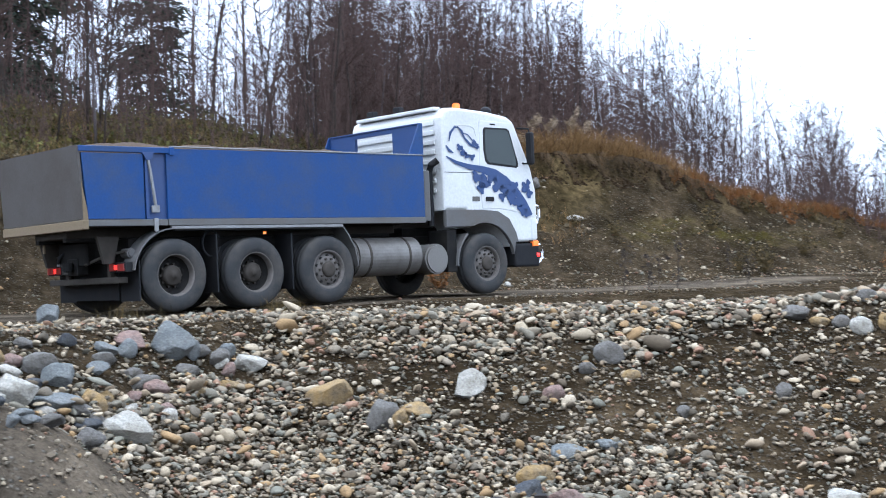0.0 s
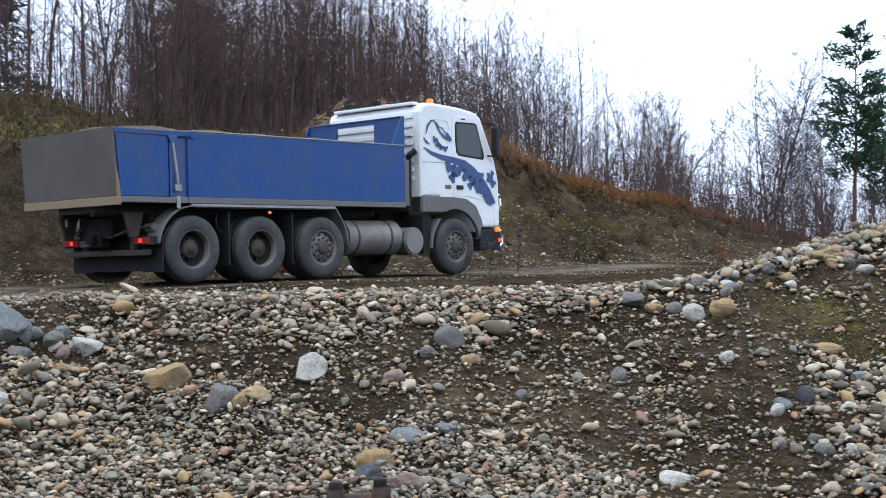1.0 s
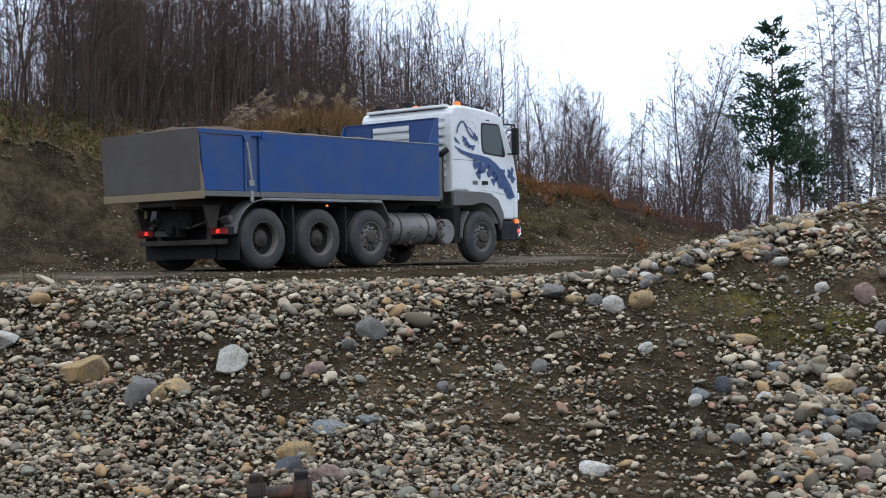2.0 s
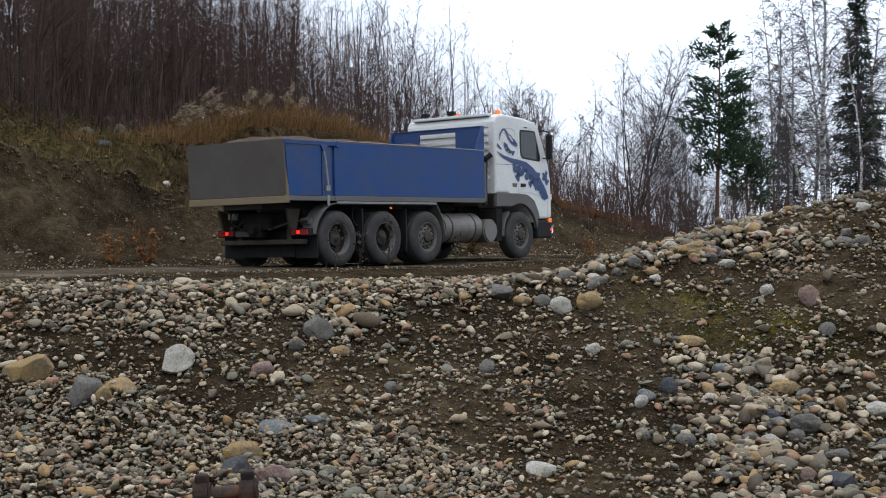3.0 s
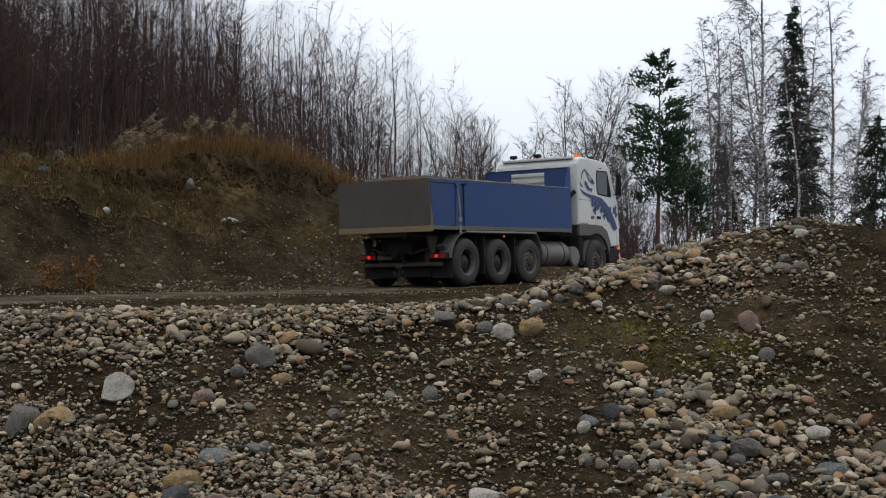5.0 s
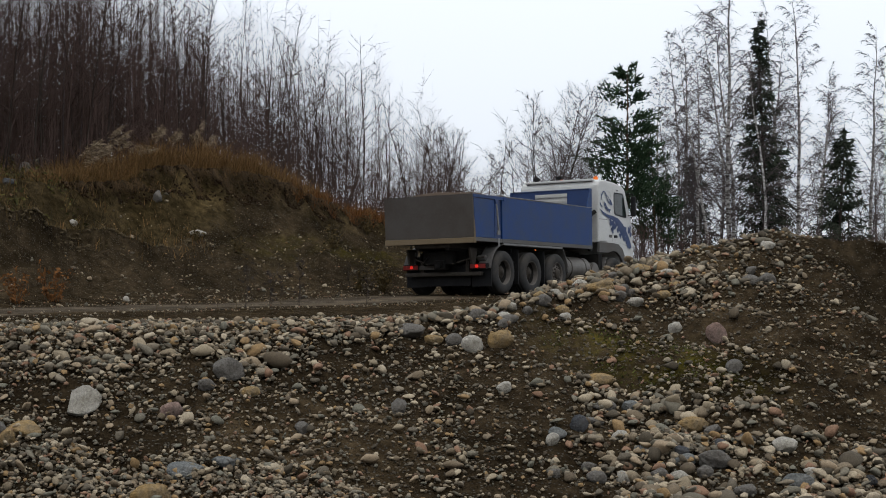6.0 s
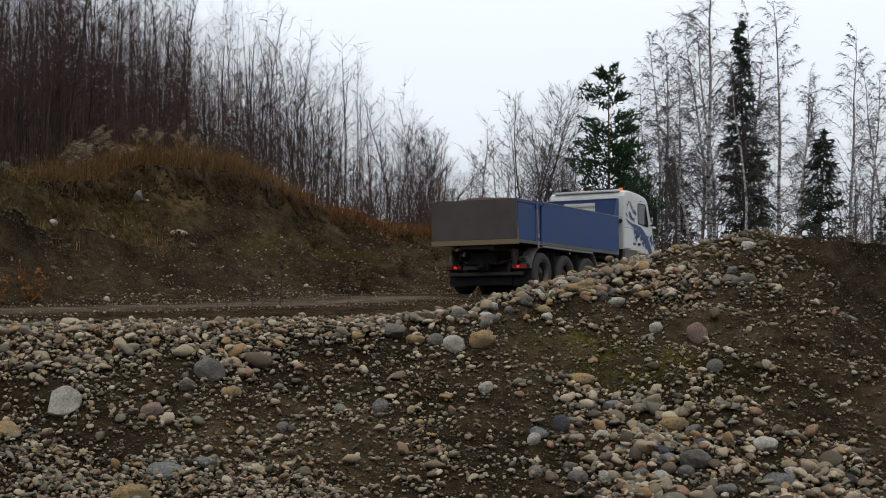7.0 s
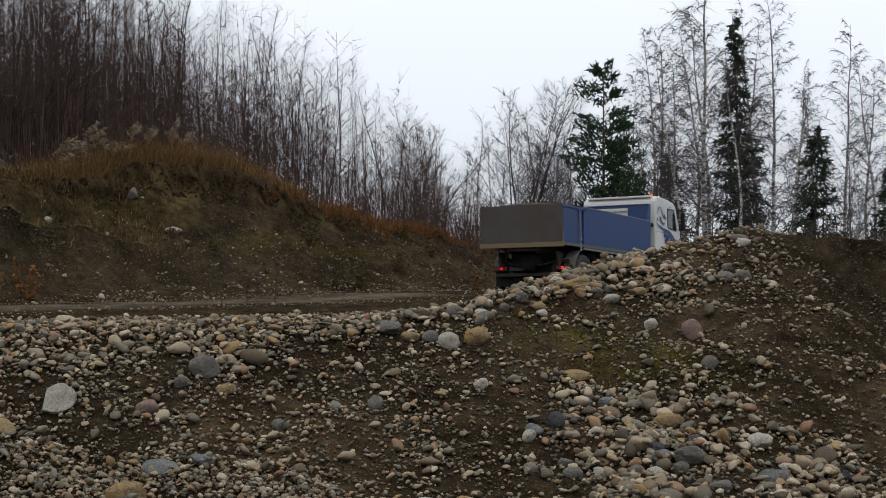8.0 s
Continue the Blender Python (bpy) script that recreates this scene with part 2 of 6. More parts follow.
def cover(x, y):
    """Litter, moss, sand and road, each 0 to 1."""
    s, d = road_sd(x, y)
    r, b = np.hypot(x, y), np.degrees(np.arctan2(x, y))
    t, w = -d, lip_radius(b) - r
    n1 = waves(x, y, 3.0, 21)
    top = np.interp(s, [-40, 5, 8.4, 12.4, 15, 17.5, 19, 21, 40], [6.2, 6.1, 6.1, 6.2, 6.4, 7.2, 7.9, 8.0, 8.1])
    litter = np.clip((t - top + 0.5 * n1) * 1.5, 0, 1)
    moss = np.clip(1 - np.abs(b - 24.5 + 1.2 * n1) / 6.5, 0, 1) * np.clip(1.4 - np.abs(w - 1.3 - 0.38 * (b - 20)) / 0.8, 0, 1)
    moss = moss + np.clip(1 - np.abs(s - 22) / 6, 0, 1) * np.clip(1 - np.abs(t - 6.2) / 1.2, 0, 1) + 0.8 * np.clip((t - 8.5) / 2, 0, 1) * np.clip((12 - s) / 4, 0, 1)
    sand = np.where(t > 3.0, np.clip(t - 3.2, 0, 1) * np.interp(s, [14, 20], [0.85, 0.4]) * (0.75 + 0.35 * n1), 0) + np.clip((b - 30.4 - w * 0.9 + 0.3 * n1) / 0.8, 0, 1) * (d > -2) * np.clip((6.5 - w) / 1.5, 0, 1) * np.clip((48 - b) / 6, 0, 1)
    road = np.clip((2.1 - np.abs(d + 0.2) + 0.5 * n1) * 1.0, 0, 1) * np.interp(s, [14, 24], [1, 0.35])
    road = np.maximum(road, np.clip(1.6 * np.exp(-((x + 2.2) / 1.4) ** 2 - ((y - 6.3) / 1.5) ** 2), 0, 1))
    return np.stack([litter, np.clip(moss, 0, 1), np.clip(sand, 0, 1), road], -1)


def build_ground():
    bearings = np.concatenate([np.arange(-180, -24, 6.0), np.arange(-24, 40, 0.24), np.arange(40, 180, 6.0)])
    radii = np.concatenate([[0.3, 1, 2, 3], np.arange(3.5, 9.5, 0.25), np.arange(9.5, 22, 0.1), np.arange(22, 46, 0.13), np.arange(46, 52, 0.25), np.arange(52, 90, 1.5),
                            np.geomspace(92, 2500, 24)])
    bb, rr = np.meshgrid(np.radians(bearings), radii, indexing="ij")
    x, y = rr * np.sin(bb), rr * np.cos(bb)
    z = height(x, y)
    nb, nr = x.shape
    verts = np.stack([x, y, z], -1).reshape(-1, 3)
    i, j = np.meshgrid(np.arange(nb), np.arange(nr - 1), indexing="ij")
    i2 = (i + 1) % nb
    faces = np.stack([i * nr + j, i * nr + j + 1, i2 * nr + j + 1, i2 * nr + j], -1).reshape(-1, 4)
    faces = faces.tolist() + [[k * nr for k in range(nb)]]
    ob = mesh_object("ground", verts, faces, MAT_GROUND, smooth=True)
    at = ob.data.color_attributes.new("cover", "FLOAT_COLOR", "POINT")
    at.data.foreach_set("color", cover(verts[:, 0], verts[:, 1]).astype(np.float32).ravel())
    return tagged(ob, "gravel pit floor, haul road and eroded earth bank", "ground", kind="structure")


ground = build_ground()

# ---- lorry ----
MAT_BLUE = plain("blue_paint", (0.007, 0.036, 0.130), 0.5, 0, (0.030, 0.043, 0.075), 0.7, 1.6, 30, 0.002)
MAT_DEEP_BLUE = plain("deep_blue_paint", (0.006, 0.028, 0.105), 0.5, 0, (0.018, 0.032, 0.085), 0.5, 2.0)
MAT_WHITE = plain("white_cab_paint", (0.46, 0.46, 0.445), 0.35, 0, (0.36, 0.345, 0.315), 0.55, 1.2, 25, 0.0005)
MAT_TRIM = plain("grey_plastic_trim", (0.092, 0.090, 0.087), 0.6, 0, (0.085, 0.073, 0.062), 0.7, 2.0)
MAT_GATE = plain("dusty_grey_steel", (0.070, 0.063, 0.057), 0.7, 0.1, (0.052, 0.043, 0.035), 0.7, 1.3)
MAT_TAN = plain("mud_caked_steel", (0.1368, 0.1044, 0.0648), 0.85, 0, (0.1440, 0.1080, 0.0720), 0.7, 4.0)
MAT_RAIL = plain("galvanised_rail", (0.1944, 0.1944, 0.1908), 0.5, 0.4, (0.1224, 0.1080, 0.0936), 0.7, 3.0)
MAT_DARK = plain("oily_black_steel", (0.008, 0.0075, 0.007), 0.75, 0.0, (0.024, 0.020, 0.016), 0.6, 4.0)
MAT_MUD = plain("road_dirt_on_steel", (0.046, 0.039, 0.032), 0.85, 0, (0.024, 0.020, 0.016), 0.6, 5.0)
MAT_TYRE = plain("dusty_rubber", (0.029, 0.029, 0.029), 0.85, 0, (0.062, 0.054, 0.045), 0.8, 3.0, 60, 0.004)
MAT_RIM = plain("dusty_rim", (0.105, 0.094, 0.084), 0.65, 0.1, (0.052, 0.043, 0.035), 0.8, 6.0)
MAT_ALU = plain("dull_aluminium", (0.120, 0.110, 0.098), 0.55, 0.25, (0.058, 0.049, 0.040), 0.85, 2.0)
MAT_CHROME = plain("chrome", (0.75, 0.75, 0.76), 0.18, 1.0, (0.5, 0.5, 0.5), 0.3, 8)
MAT_BLACK = plain("black_plastic", (0.010, 0.010, 0.011), 0.6, 0, (0.022, 0.020, 0.018), 0.5)
MAT_SOIL = plain("loaded_soil", (0.0540, 0.0360, 0.0230), 0.95, 0, (0.0432, 0.0288, 0.0194), 0.9, 3.0, 20, 0.03)
MAT_ORANGE = glow("orange_lens", (0.75, 0.16, 0.015), 0.22)
MAT_RED = glow("red_lamp", (0.9, 0.03, 0.02), 1.0)
MAT_RED_LENS = glow("red_lens", (0.16, 0.015, 0.012), 0.03)
MAT_GLASS, _n, _l, _b = material("tinted_glass", 0.06)
_b.inputs["Base Color"].default_value = (0.022, 0.030, 0.028, 1)
_b.inputs["Transmission Weight"].default_value = 0.15
_b.inputs["Specular IOR Level"].default_value = 0.28


MAT_BLUE.node_tree.nodes["Principled BSDF"].inputs["Specular IOR Level"].default_value = 0.2


def box(bm, x0, x1, y0, y1, z0, z1, bevel=0.0):
    """Adds a box between those limits, its edges rounded by bevel."""
    made = bmesh.ops.create_cube(bm, size=1.0, matrix=Matrix.Translation(((x0 + x1) / 2, (y0 + y1) / 2, (z0 + z1) / 2)) @ Matrix.Diagonal((x1 - x0, y1 - y0, z1 - z0, 1)))
    if bevel:
        edges = list({e for v in made["verts"] for e in v.link_edges})
        bmesh.ops.bevel(bm, geom=edges, offset=bevel, segments=2, affect="EDGES", profile=0.6)
    return bm


def boxed(*limits, bevel=0.01):
    return box(bmesh.new(), *limits, bevel=bevel)


def slab(outline, y0, y1, bevel=0.0):
    """A plate with an outline in the x, z plane between y0 and y1."""
    bm = bmesh.new()
    a = [bm.verts.new((x, y0, z)) for x, z in outline]
    f = bm.faces.new(a)
    ex = bmesh.ops.extrude_face_region(bm, geom=[f])
    for v in ex["geom"]:
        if isinstance(v, bmesh.types.BMVert):
            v.co.y = y1
    bmesh.ops.recalc_face_normals(bm, faces=bm.faces)
    if bevel:
        edges = [e for e in bm.edges if abs(e.verts[0].co.y - e.verts[1].co.y) < 1e-6]
        bmesh.ops.bevel(bm, geom=edges, offset=bevel, segments=3, affect="EDGES", profile=0.5)
    return bm


def ring_box(bm, outer, inner, x0, x1):
    """A frame in the y, z plane: outer and inner are (y0, y1, z0, z1)."""
    a0, a1, c0, c1 = outer
    b0, b1, d0, d1 = inner
    box(bm, x0, x1, a0, b0, c0, c1)
    box(bm, x0, x1, b1, a1, c0, c1)
    box(bm, x0, x1, b0, b1, d1, c1)
    if d0 > c0:
        box(bm, x0, x1, b0, b1, c0, d0)
    return bm


def lathe(profile, steps=40):
    """Turns (radius, y) points round the y axis."""
    bm = bmesh.new()
    rings = []
    for rad, y in profile:
        rings.append([bm.verts.new((rad * math.cos(6.28318 * k / steps), y, rad * math.sin(6.28318 * k / steps))) for k in range(steps)])
    for a, b in zip(rings, rings[1:]):
        for k in range(steps):
            bm.faces.new((a[k], a[(k + 1) % steps], b[(k + 1) % steps], b[k]))
    return bm


def drum(bm, centre, axis, radius, length, steps=28, bevel=0.02):
    turn = Vector(axis).to_track_quat("Z", "Y").to_matrix().to_4x4()
    made = bmesh.ops.create_cone(bm, cap_ends=True, segments=steps, radius1=radius, radius2=radius, depth=length, matrix=Matrix.Translation(centre) @ turn)
    if bevel:
        caps = [e for e in {e for v in made["verts"] for e in v.link_edges} if any(len(f.verts) > 4 for f in e.link_faces)]
        bmesh.ops.bevel(bm, geom=caps, offset=bevel, segments=2, affect="EDGES")
    return bm


def pipe(points, radius, sides=8):
    """A bent tube along the points."""
    bm = bmesh.new()
    pts = [Vector(p) for p in points]
    rings = []
    for i, p in enumerate(pts):
        way = (pts[min(i + 1, len(pts) - 1)] - pts[max(i - 1, 0)]).normalized()
        side = way.cross(Vector((0.31, 0.2, 0.93))).normalized()
        up = way.cross(side)
        rings.append([bm.verts.new(p + radius * (side * math.cos(6.28318 * k / sides) + up * math.sin(6.28318 * k / sides))) for k in range(sides)])
    for a, b in zip(rings, rings[1:]):
        for k in range(sides):
            bm.faces.new((a[k], a[(k + 1) % sides], b[(k + 1) % sides], b[k]))
    bm.faces.new(rings[0])
    bm.faces.new(rings[-1])
    return bm


def arc(cx, cz, radius, a0, a1, n=14):
    return [(cx + radius * math.cos(radians(a0 + (a1 - a0) * k / n)), cz + radius * math.sin(radians(a0 + (a1 - a0) * k / n))) for k in range(n + 1)]


def band(path, thick, y0, y1):
    """A curved plate of even thickness along a path in the x, z plane."""
    out = []
    for i, (x, z) in enumerate(path):
        x0, z0 = path[max(i - 1, 0)]
        x1, z1 = path[min(i + 1, len(path) - 1)]
        l = math.hypot(x1 - x0, z1 - z0)
        out.append((x - (z1 - z0) / l * thick, z + (x1 - x0) / l * thick))
    bm = bmesh.new()
    n = len(path)
    v = [[bm.verts.new((x, y, z)) for x, z in pts] for pts in (path, out) for y in (y0, y1)]
    for i in range(n - 1):
        for a, b in ((0, 1), (1, 3), (3, 2), (2, 0)):
            bm.faces.new((v[a][i], v[a][i + 1], v[b][i + 1], v[b][i]))
    for i in (0, n - 1):
        bm.faces.new((v[0][i], v[1][i], v[3][i], v[2][i]))
    return bm


AXLES = [0.0, 1.37, 2.72, 6.13]
WHEEL = 0.525


def build_wheel(parent, dished):
    """A wheel at its own centre, outer face towards -y."""
    wheel = new("wheel")
    wheel.parent = parent
    tyre = [(0.30, -0.145), (0.31, -0.155), (0.36, -0.165), (0.43, -0.165), (0.48, -0.150), (0.505, -0.128), (0.522, -0.105), (0.525, -0.07), (0.525, -0.055), (0.514, -0.052), (0.514, -0.042), (0.525, -0.039), (0.525, 0.039), (0.514, 0.042), (0.514, 0.052), (0.525, 0.055), (0.522, 0.105),
            (0.50, 0.135), (0.43, 0.16), (0.33, 0.155), (0.30, 0.14)]
    bm = lathe(tyre, 48)
    t = part("tyre", bm, MAT_TYRE, wheel, smooth=False)
    for p in t.data.polygons:
        p.use_smooth = True
    if dished:
        rim = [(0.305, -0.150), (0.295, -0.152), (0.283, -0.13), (0.275, -0.04), (0.245, 0.03), (0.20, 0.035), (0.16, 0.03)]
        hub = [(0.15, 0.03), (0.15, -0.04), (0.12, -0.07), (0.055, -0.075), (0.05, -0.1), (0.001, -0.1)]
        nut_r, nut_y = 0.168, 0.015
    else:
        rim = [(0.305, -0.150), (0.29, -0.152), (0.27, -0.13), (0.255, -0.09), (0.225, -0.10), (0.20, -0.125), (0.12, -0.135)]
        hub = [(0.125, -0.13), (0.12, -0.165), (0.09, -0.18), (0.05, -0.185), (0.001, -0.185)]
        nut_r, nut_y = 0.168, -0.14
    rim_part = part("rim", lathe(rim[:4], 40), MAT_RIM, wheel, smooth=True)
    # deep dishes take the near-black steel, shallow ones the rim colour
    part("dish", lathe(rim[3:], 40), MAT_DARK if dished else MAT_RIM, wheel, "near-black wheel dish" if dished else "", smooth=True)
    part("hub", lathe(hub, 28), MAT_MUD, wheel, "mud-caked wheel hub", smooth=True)
    nuts = bmesh.new()
    for k in range(10):
        a = 6.28318 * k / 10
        drum(nuts, (nut_r * math.cos(a), nut_y, nut_r * math.sin(a)), (0, -1, 0), 0.019, 0.05, 6, 0)
    tagged(part("nut_ring", nuts, MAT_MUD, rim_part), kind="stuff")
    # solid near-black discs for the hand holes, their shade put into the colour
    holes = bmesh.new()
    for k in range(10):
        a = 6.28318 * (k + 0.5) / 10
        drum(holes, (0.215 * math.cos(a), (0.0315 if dished else -0.112), 0.215 * math.sin(a)), (0, -1, 0), 0.026, 0.012, 12, 0)
    tagged(part("hole_disc_ring", holes, MAT_DARK, rim_part), kind="stuff")
    return wheel


def blob(bm, cx, cz, rad, y, rng, stretch=1.0, turn=0.0):
    """A ragged painted spot in the x, z plane."""
    n = 16
    vs = []
    for k in range(n):
        a = 6.28318 * k / n
        q = rad * (1 + 0.28 * math.sin(3 * a + rng.uniform(0, 1)) + rng.uniform(-0.22, 0.22))
        u, v = q * math.cos(a) * stretch, q * math.sin(a)
        vs.append(bm.verts.new((cx + u * math.cos(turn) - v * math.sin(turn), y, cz + u * math.sin(turn) + v * math.cos(turn))))
    bm.faces.new(vs)


def stroke(bm, pts, widths, y):
    """A painted brush stroke through (x, z) points."""
    rows = []
    for i, (x, z) in enumerate(pts):
        x0, z0 = pts[max(i - 1, 0)]
        x1, z1 = pts[min(i + 1, len(pts) - 1)]
        l = math.hypot(x1 - x0, z1 - z0)
        nx, nz, w = -(z1 - z0) / l, (x1 - x0) / l, widths[i] / 2
        rows.append((bm.verts.new((x + nx * w, y, z + nz * w)), bm.verts.new((x - nx * w, y, z - nz * w))))
    for a, b in zip(rows, rows[1:]):
        bm.faces.new((a[0], b[0], b[1], a[1]))


def build_decal(parent, y):
    rng = random.Random(7)
    bm = bmesh.new()
    sweep = [(5.28, 2.36), (5.5, 2.26), (5.8, 2.19), (6.1, 2.15), (6.4, 2.08), (6.65, 1.96), (6.9, 1.78), (7.1, 1.58), (7.28, 1.36)]
    stroke(bm, sweep, [0.02, 0.06, 0.09, 0.12, 0.17, 0.17, 0.15, 0.12, 0.05], y)
    for cx, cz, q in ((5.98, 2.02, 0.10), (6.14, 1.93, 0.12), (6.06, 1.83, 0.09), (6.32, 2.0, 0.10), (6.46, 1.88, 0.12), (6.64, 1.82, 0.11), (6.78, 1.70, 0.12),
                      (6.94, 1.60, 0.10), (6.86, 1.86, 0.09), (7.05, 1.46, 0.10), (7.16, 1.38, 0.07), (7.14, 1.86, 0.09), (7.24, 1.74, 0.08), (7.22, 1.94, 0.05), (6.56, 1.68, 0.07)):
        blob(bm, cx, cz, q, y - 0.001, rng, 1.15, rng.uniform(-0.8, 0.8))
    for pts, w in (([(5.36, 2.62), (5.40, 2.76), (5.50, 2.86), (5.60, 2.86)], [0.02, 0.05, 0.04, 0.015]),
                   ([(5.56, 2.88), (5.66, 2.80), (5.72, 2.68), (5.84, 2.58), (6.0, 2.52)], [0.015, 0.05, 0.035, 0.05, 0.02]),
                   ([(5.62, 2.78), (5.80, 2.74), (5.93, 2.62), (6.04, 2.56)], [0.01, 0.022, 0.022, 0.05]),
                   ([(5.28, 2.54), (5.36, 2.46), (5.45, 2.42)], [0.03, 0.05, 0.02])):
        stroke(bm, pts, w, y)
    for cx, cz, q in ((5.60, 2.52, 0.055), (5.68, 2.44, 0.06), (5.76, 2.38, 0.05), (5.88, 2.36, 0.05), (5.95, 2.60, 0.05), (6.02, 2.54, 0.035)):
        blob(bm, cx, cz, q, y - 0.001, rng, 1.3, rng.uniform(-0.9, 0.3))
    for f in bm.faces:
        f.normal_update()
    return part("painted_decal", bm, MAT_DEEP_BLUE, parent, "dark blue flower and brush-stroke painting")


def build_lorry():
    lorry = new("tipper_lorry")
    tagged(lorry, "white four-axle tipper lorry with dusty blue body, loaded with soil", "lorry")
    # tipper body
    body = part("tipper_body", box(box(box(bmesh.new(), -1.36, 4.75, -1.215, 1.215, 1.24, 1.30), 4.67, 4.745, -1.215, 1.215, 1.3, 2.36), -1.30, 4.7, -0.5, 0.5, 1.10, 1.24, 0.02), MAT_MUD, lorry, "dirty steel floor and front wall of the tipper body")
    for side in (-1, 1):
        y0, y1 = sorted((side * 1.217, side * 1.262))
        p = part("side_panel", slab([(-0.10, 1.33), (4.75, 1.33), (4.75, 2.355), (-0.10, 2.335)], y0, y1, 0.008), MAT_BLUE, body)
        part("top_rail", boxed(-0.02, 4.74, *sorted((side * 1.20, side * 1.272)), 2.352, 2.372, bevel=0.006), MAT_RAIL, p, "pale top edge")
        part("bottom_rail", boxed(-0.10, 4.75, *sorted((side * 1.215, side * 1.272)), 1.235, 1.33, bevel=0.008), MAT_TRIM, body, "dust-covered lower rail")
        part("rear_panel", slab([(-1.34, 1.33), (-0.47, 1.33), (-0.47, 2.25), (-1.42, 2.25)], y0, y1, 0.008), MAT_BLUE, body)
        part("bottom_rail", boxed(-1.345, -0.11, *sorted((side * 1.215, side * 1.268)), 1.235, 1.325, bevel=0.008), MAT_TRIM, body, "dust-covered lower rail")
        part("top_rail", boxed(-1.46, -0.02, *sorted((side * 1.205, side * 1.275)), 2.262, 2.345, bevel=0.01), MAT_BLUE, body)
        part("recess", boxed(-0.47, -0.10, *sorted((side * 1.19, side * 1.222)), 1.33, 2.26, bevel=0), MAT_DEEP_BLUE, body)
        part("post", boxed(-0.445, -0.395, *sorted((side * 1.222, side * 1.262)), 1.33, 2.25, bevel=0.006), MAT_DEEP_BLUE, body)
        strut = part("latch_strut", pipe([(-0.40, side * 1.262, 2.20), (-0.37, side * 1.278, 2.0), (-0.30, side * 1.278, 1.48)], 0.022, 10), MAT_RAIL, body, "grey-green latch rod")
        part("bracket", slab([(-0.50, 2.27), (-0.30, 2.27), (-0.36, 2.16), (-0.43, 2.16)], *sorted((side * 1.26, side * 1.29)), 0.004), MAT_DEEP_BLUE, strut)
        part("bracket", boxed(-0.37, -0.25, *sorted((side * 1.262, side * 1.295)), 1.42, 1.52, bevel=0.008), MAT_RAIL, strut)
        part("hinge", boxed(-0.06, 0.02, *sorted((side * 1.272, side * 1.29)), 2.24, 2.35, bevel=0.006), MAT_BLUE, body)
        part("bracket", boxed(-0.34, -0.27, *sorted((side * 1.268, side * 1.285)), 1.15, 1.34, bevel=0.006), MAT_RAIL, body)
        part("corner_post", slab([(-1.415, 1.30), (-1.34, 1.30), (-1.36, 1.50), (-1.43, 1.85)], *sorted((side * 1.218, side * 1.27)), 0.004), MAT_TAN, body, "mud-caked corner post")
    part("tailgate", slab([(-1.425, 1.33), (-1.375, 1.33), (-1.44, 2.345), (-1.49, 2.345)], -1.262, 1.262, 0.008), MAT_GATE, body, "plain dusty grey tailgate")
    part("rear_sill", boxed(-1.44, -1.34, -1.275, 1.275, 1.19, 1.322, bevel=0.012), MAT_TAN, body, "mud-caked rear sill")
    # raised front board with a window
    bm = ring_box(bmesh.new(), (-1.20, 1.24, 2.36, 2.88), (-0.52, 0.50, 2.36, 2.80), 4.72, 4.77)
    part("front_board", bm, MAT_DEEP_BLUE, body, "raised blue front board with a lookout opening")
    part("board_edge", boxed(4.70, 4.80, -1.22, 1.26, 2.878, 2.90, bevel=0.006), MAT_DEEP_BLUE, body)
    part("board_cheek", slab([(4.45, 2.36), (4.77, 2.36), (4.77, 2.89), (4.70, 2.89)], -1.255, -1.225, 0.004), MAT_BLUE, body)
    part("board_cheek", slab([(4.45, 2.36), (4.77, 2.36), (4.77, 2.89), (4.70, 2.89)], 1.225, 1.255, 0.004), MAT_BLUE, body)
    # soil load
    gx, gy = np.meshgrid(np.linspace(-1.36, 4.66, 70), np.linspace(-1.2, 1.2, 30), indexing="ij")
    edge = np.clip(1 - (np.abs(gy) / 1.2) ** 2, 0, 1) ** 0.6 * np.clip((gx + 1.36) / 0.5, 0, 1) ** 0.6 * np.clip((4.66 - gx) / 1.2, 0, 1) ** 0.7
    gz = 2.22 + 0.27 * edge + 0.03 * waves(gx, gy, 0.9, 31) + 0.012 * waves(gx, gy, 0.25, 32)
    idx = np.arange(gx.size).reshape(gx.shape)
    fs = np.stack([idx[:-1, :-1], idx[1:, :-1], idx[1:, 1:], idx[:-1, 1:]], -1).reshape(-1, 4)
    mesh_object("soil_load", np.stack([gx, gy, gz], -1).reshape(-1, 3), fs.tolist(), MAT_SOIL, lorry, True, "heaped brown soil load")
    # chassis
    ch = part("chassis", box(box(bmesh.new(), -0.95, 6.9, -0.46, -0.36, 0.74, 1.04, 0.01), -0.95, 6.9, 0.36, 0.46, 0.74, 1.04, 0.01), MAT_DARK, lorry, "oily dark chassis rails")
    part("cross_member", boxed(-0.95, -0.85, -0.46, 0.46, 0.72, 1.04), MAT_DARK, ch)
    for x in (0.7, 2.05, 3.4, 4.6):
        part("cross_member", boxed(x, x + 0.1, -0.4, 0.4, 0.78, 1.0), MAT_DARK, ch)
    for side in (-1, 1):
        part("subframe", boxed(-1.30, 4.6, *sorted((side * 0.38, side * 0.48)), 1.045, 1.11), MAT_DARK, ch)
        part("hinge_bracket", slab([(-1.05, 1.10), (-0.70, 1.10), (-0.80, 0.72), (-0.95, 0.72)], *sorted((side * 0.86, side * 0.92)), 0.005), MAT_MUD, ch)
        part("stay", pipe([(-0.95, side * 0.35, 0.72), (-0.80, side * 0.80, 0.86), (-0.70, side * 1.10, 0.88)], 0.02), MAT_MUD, ch)
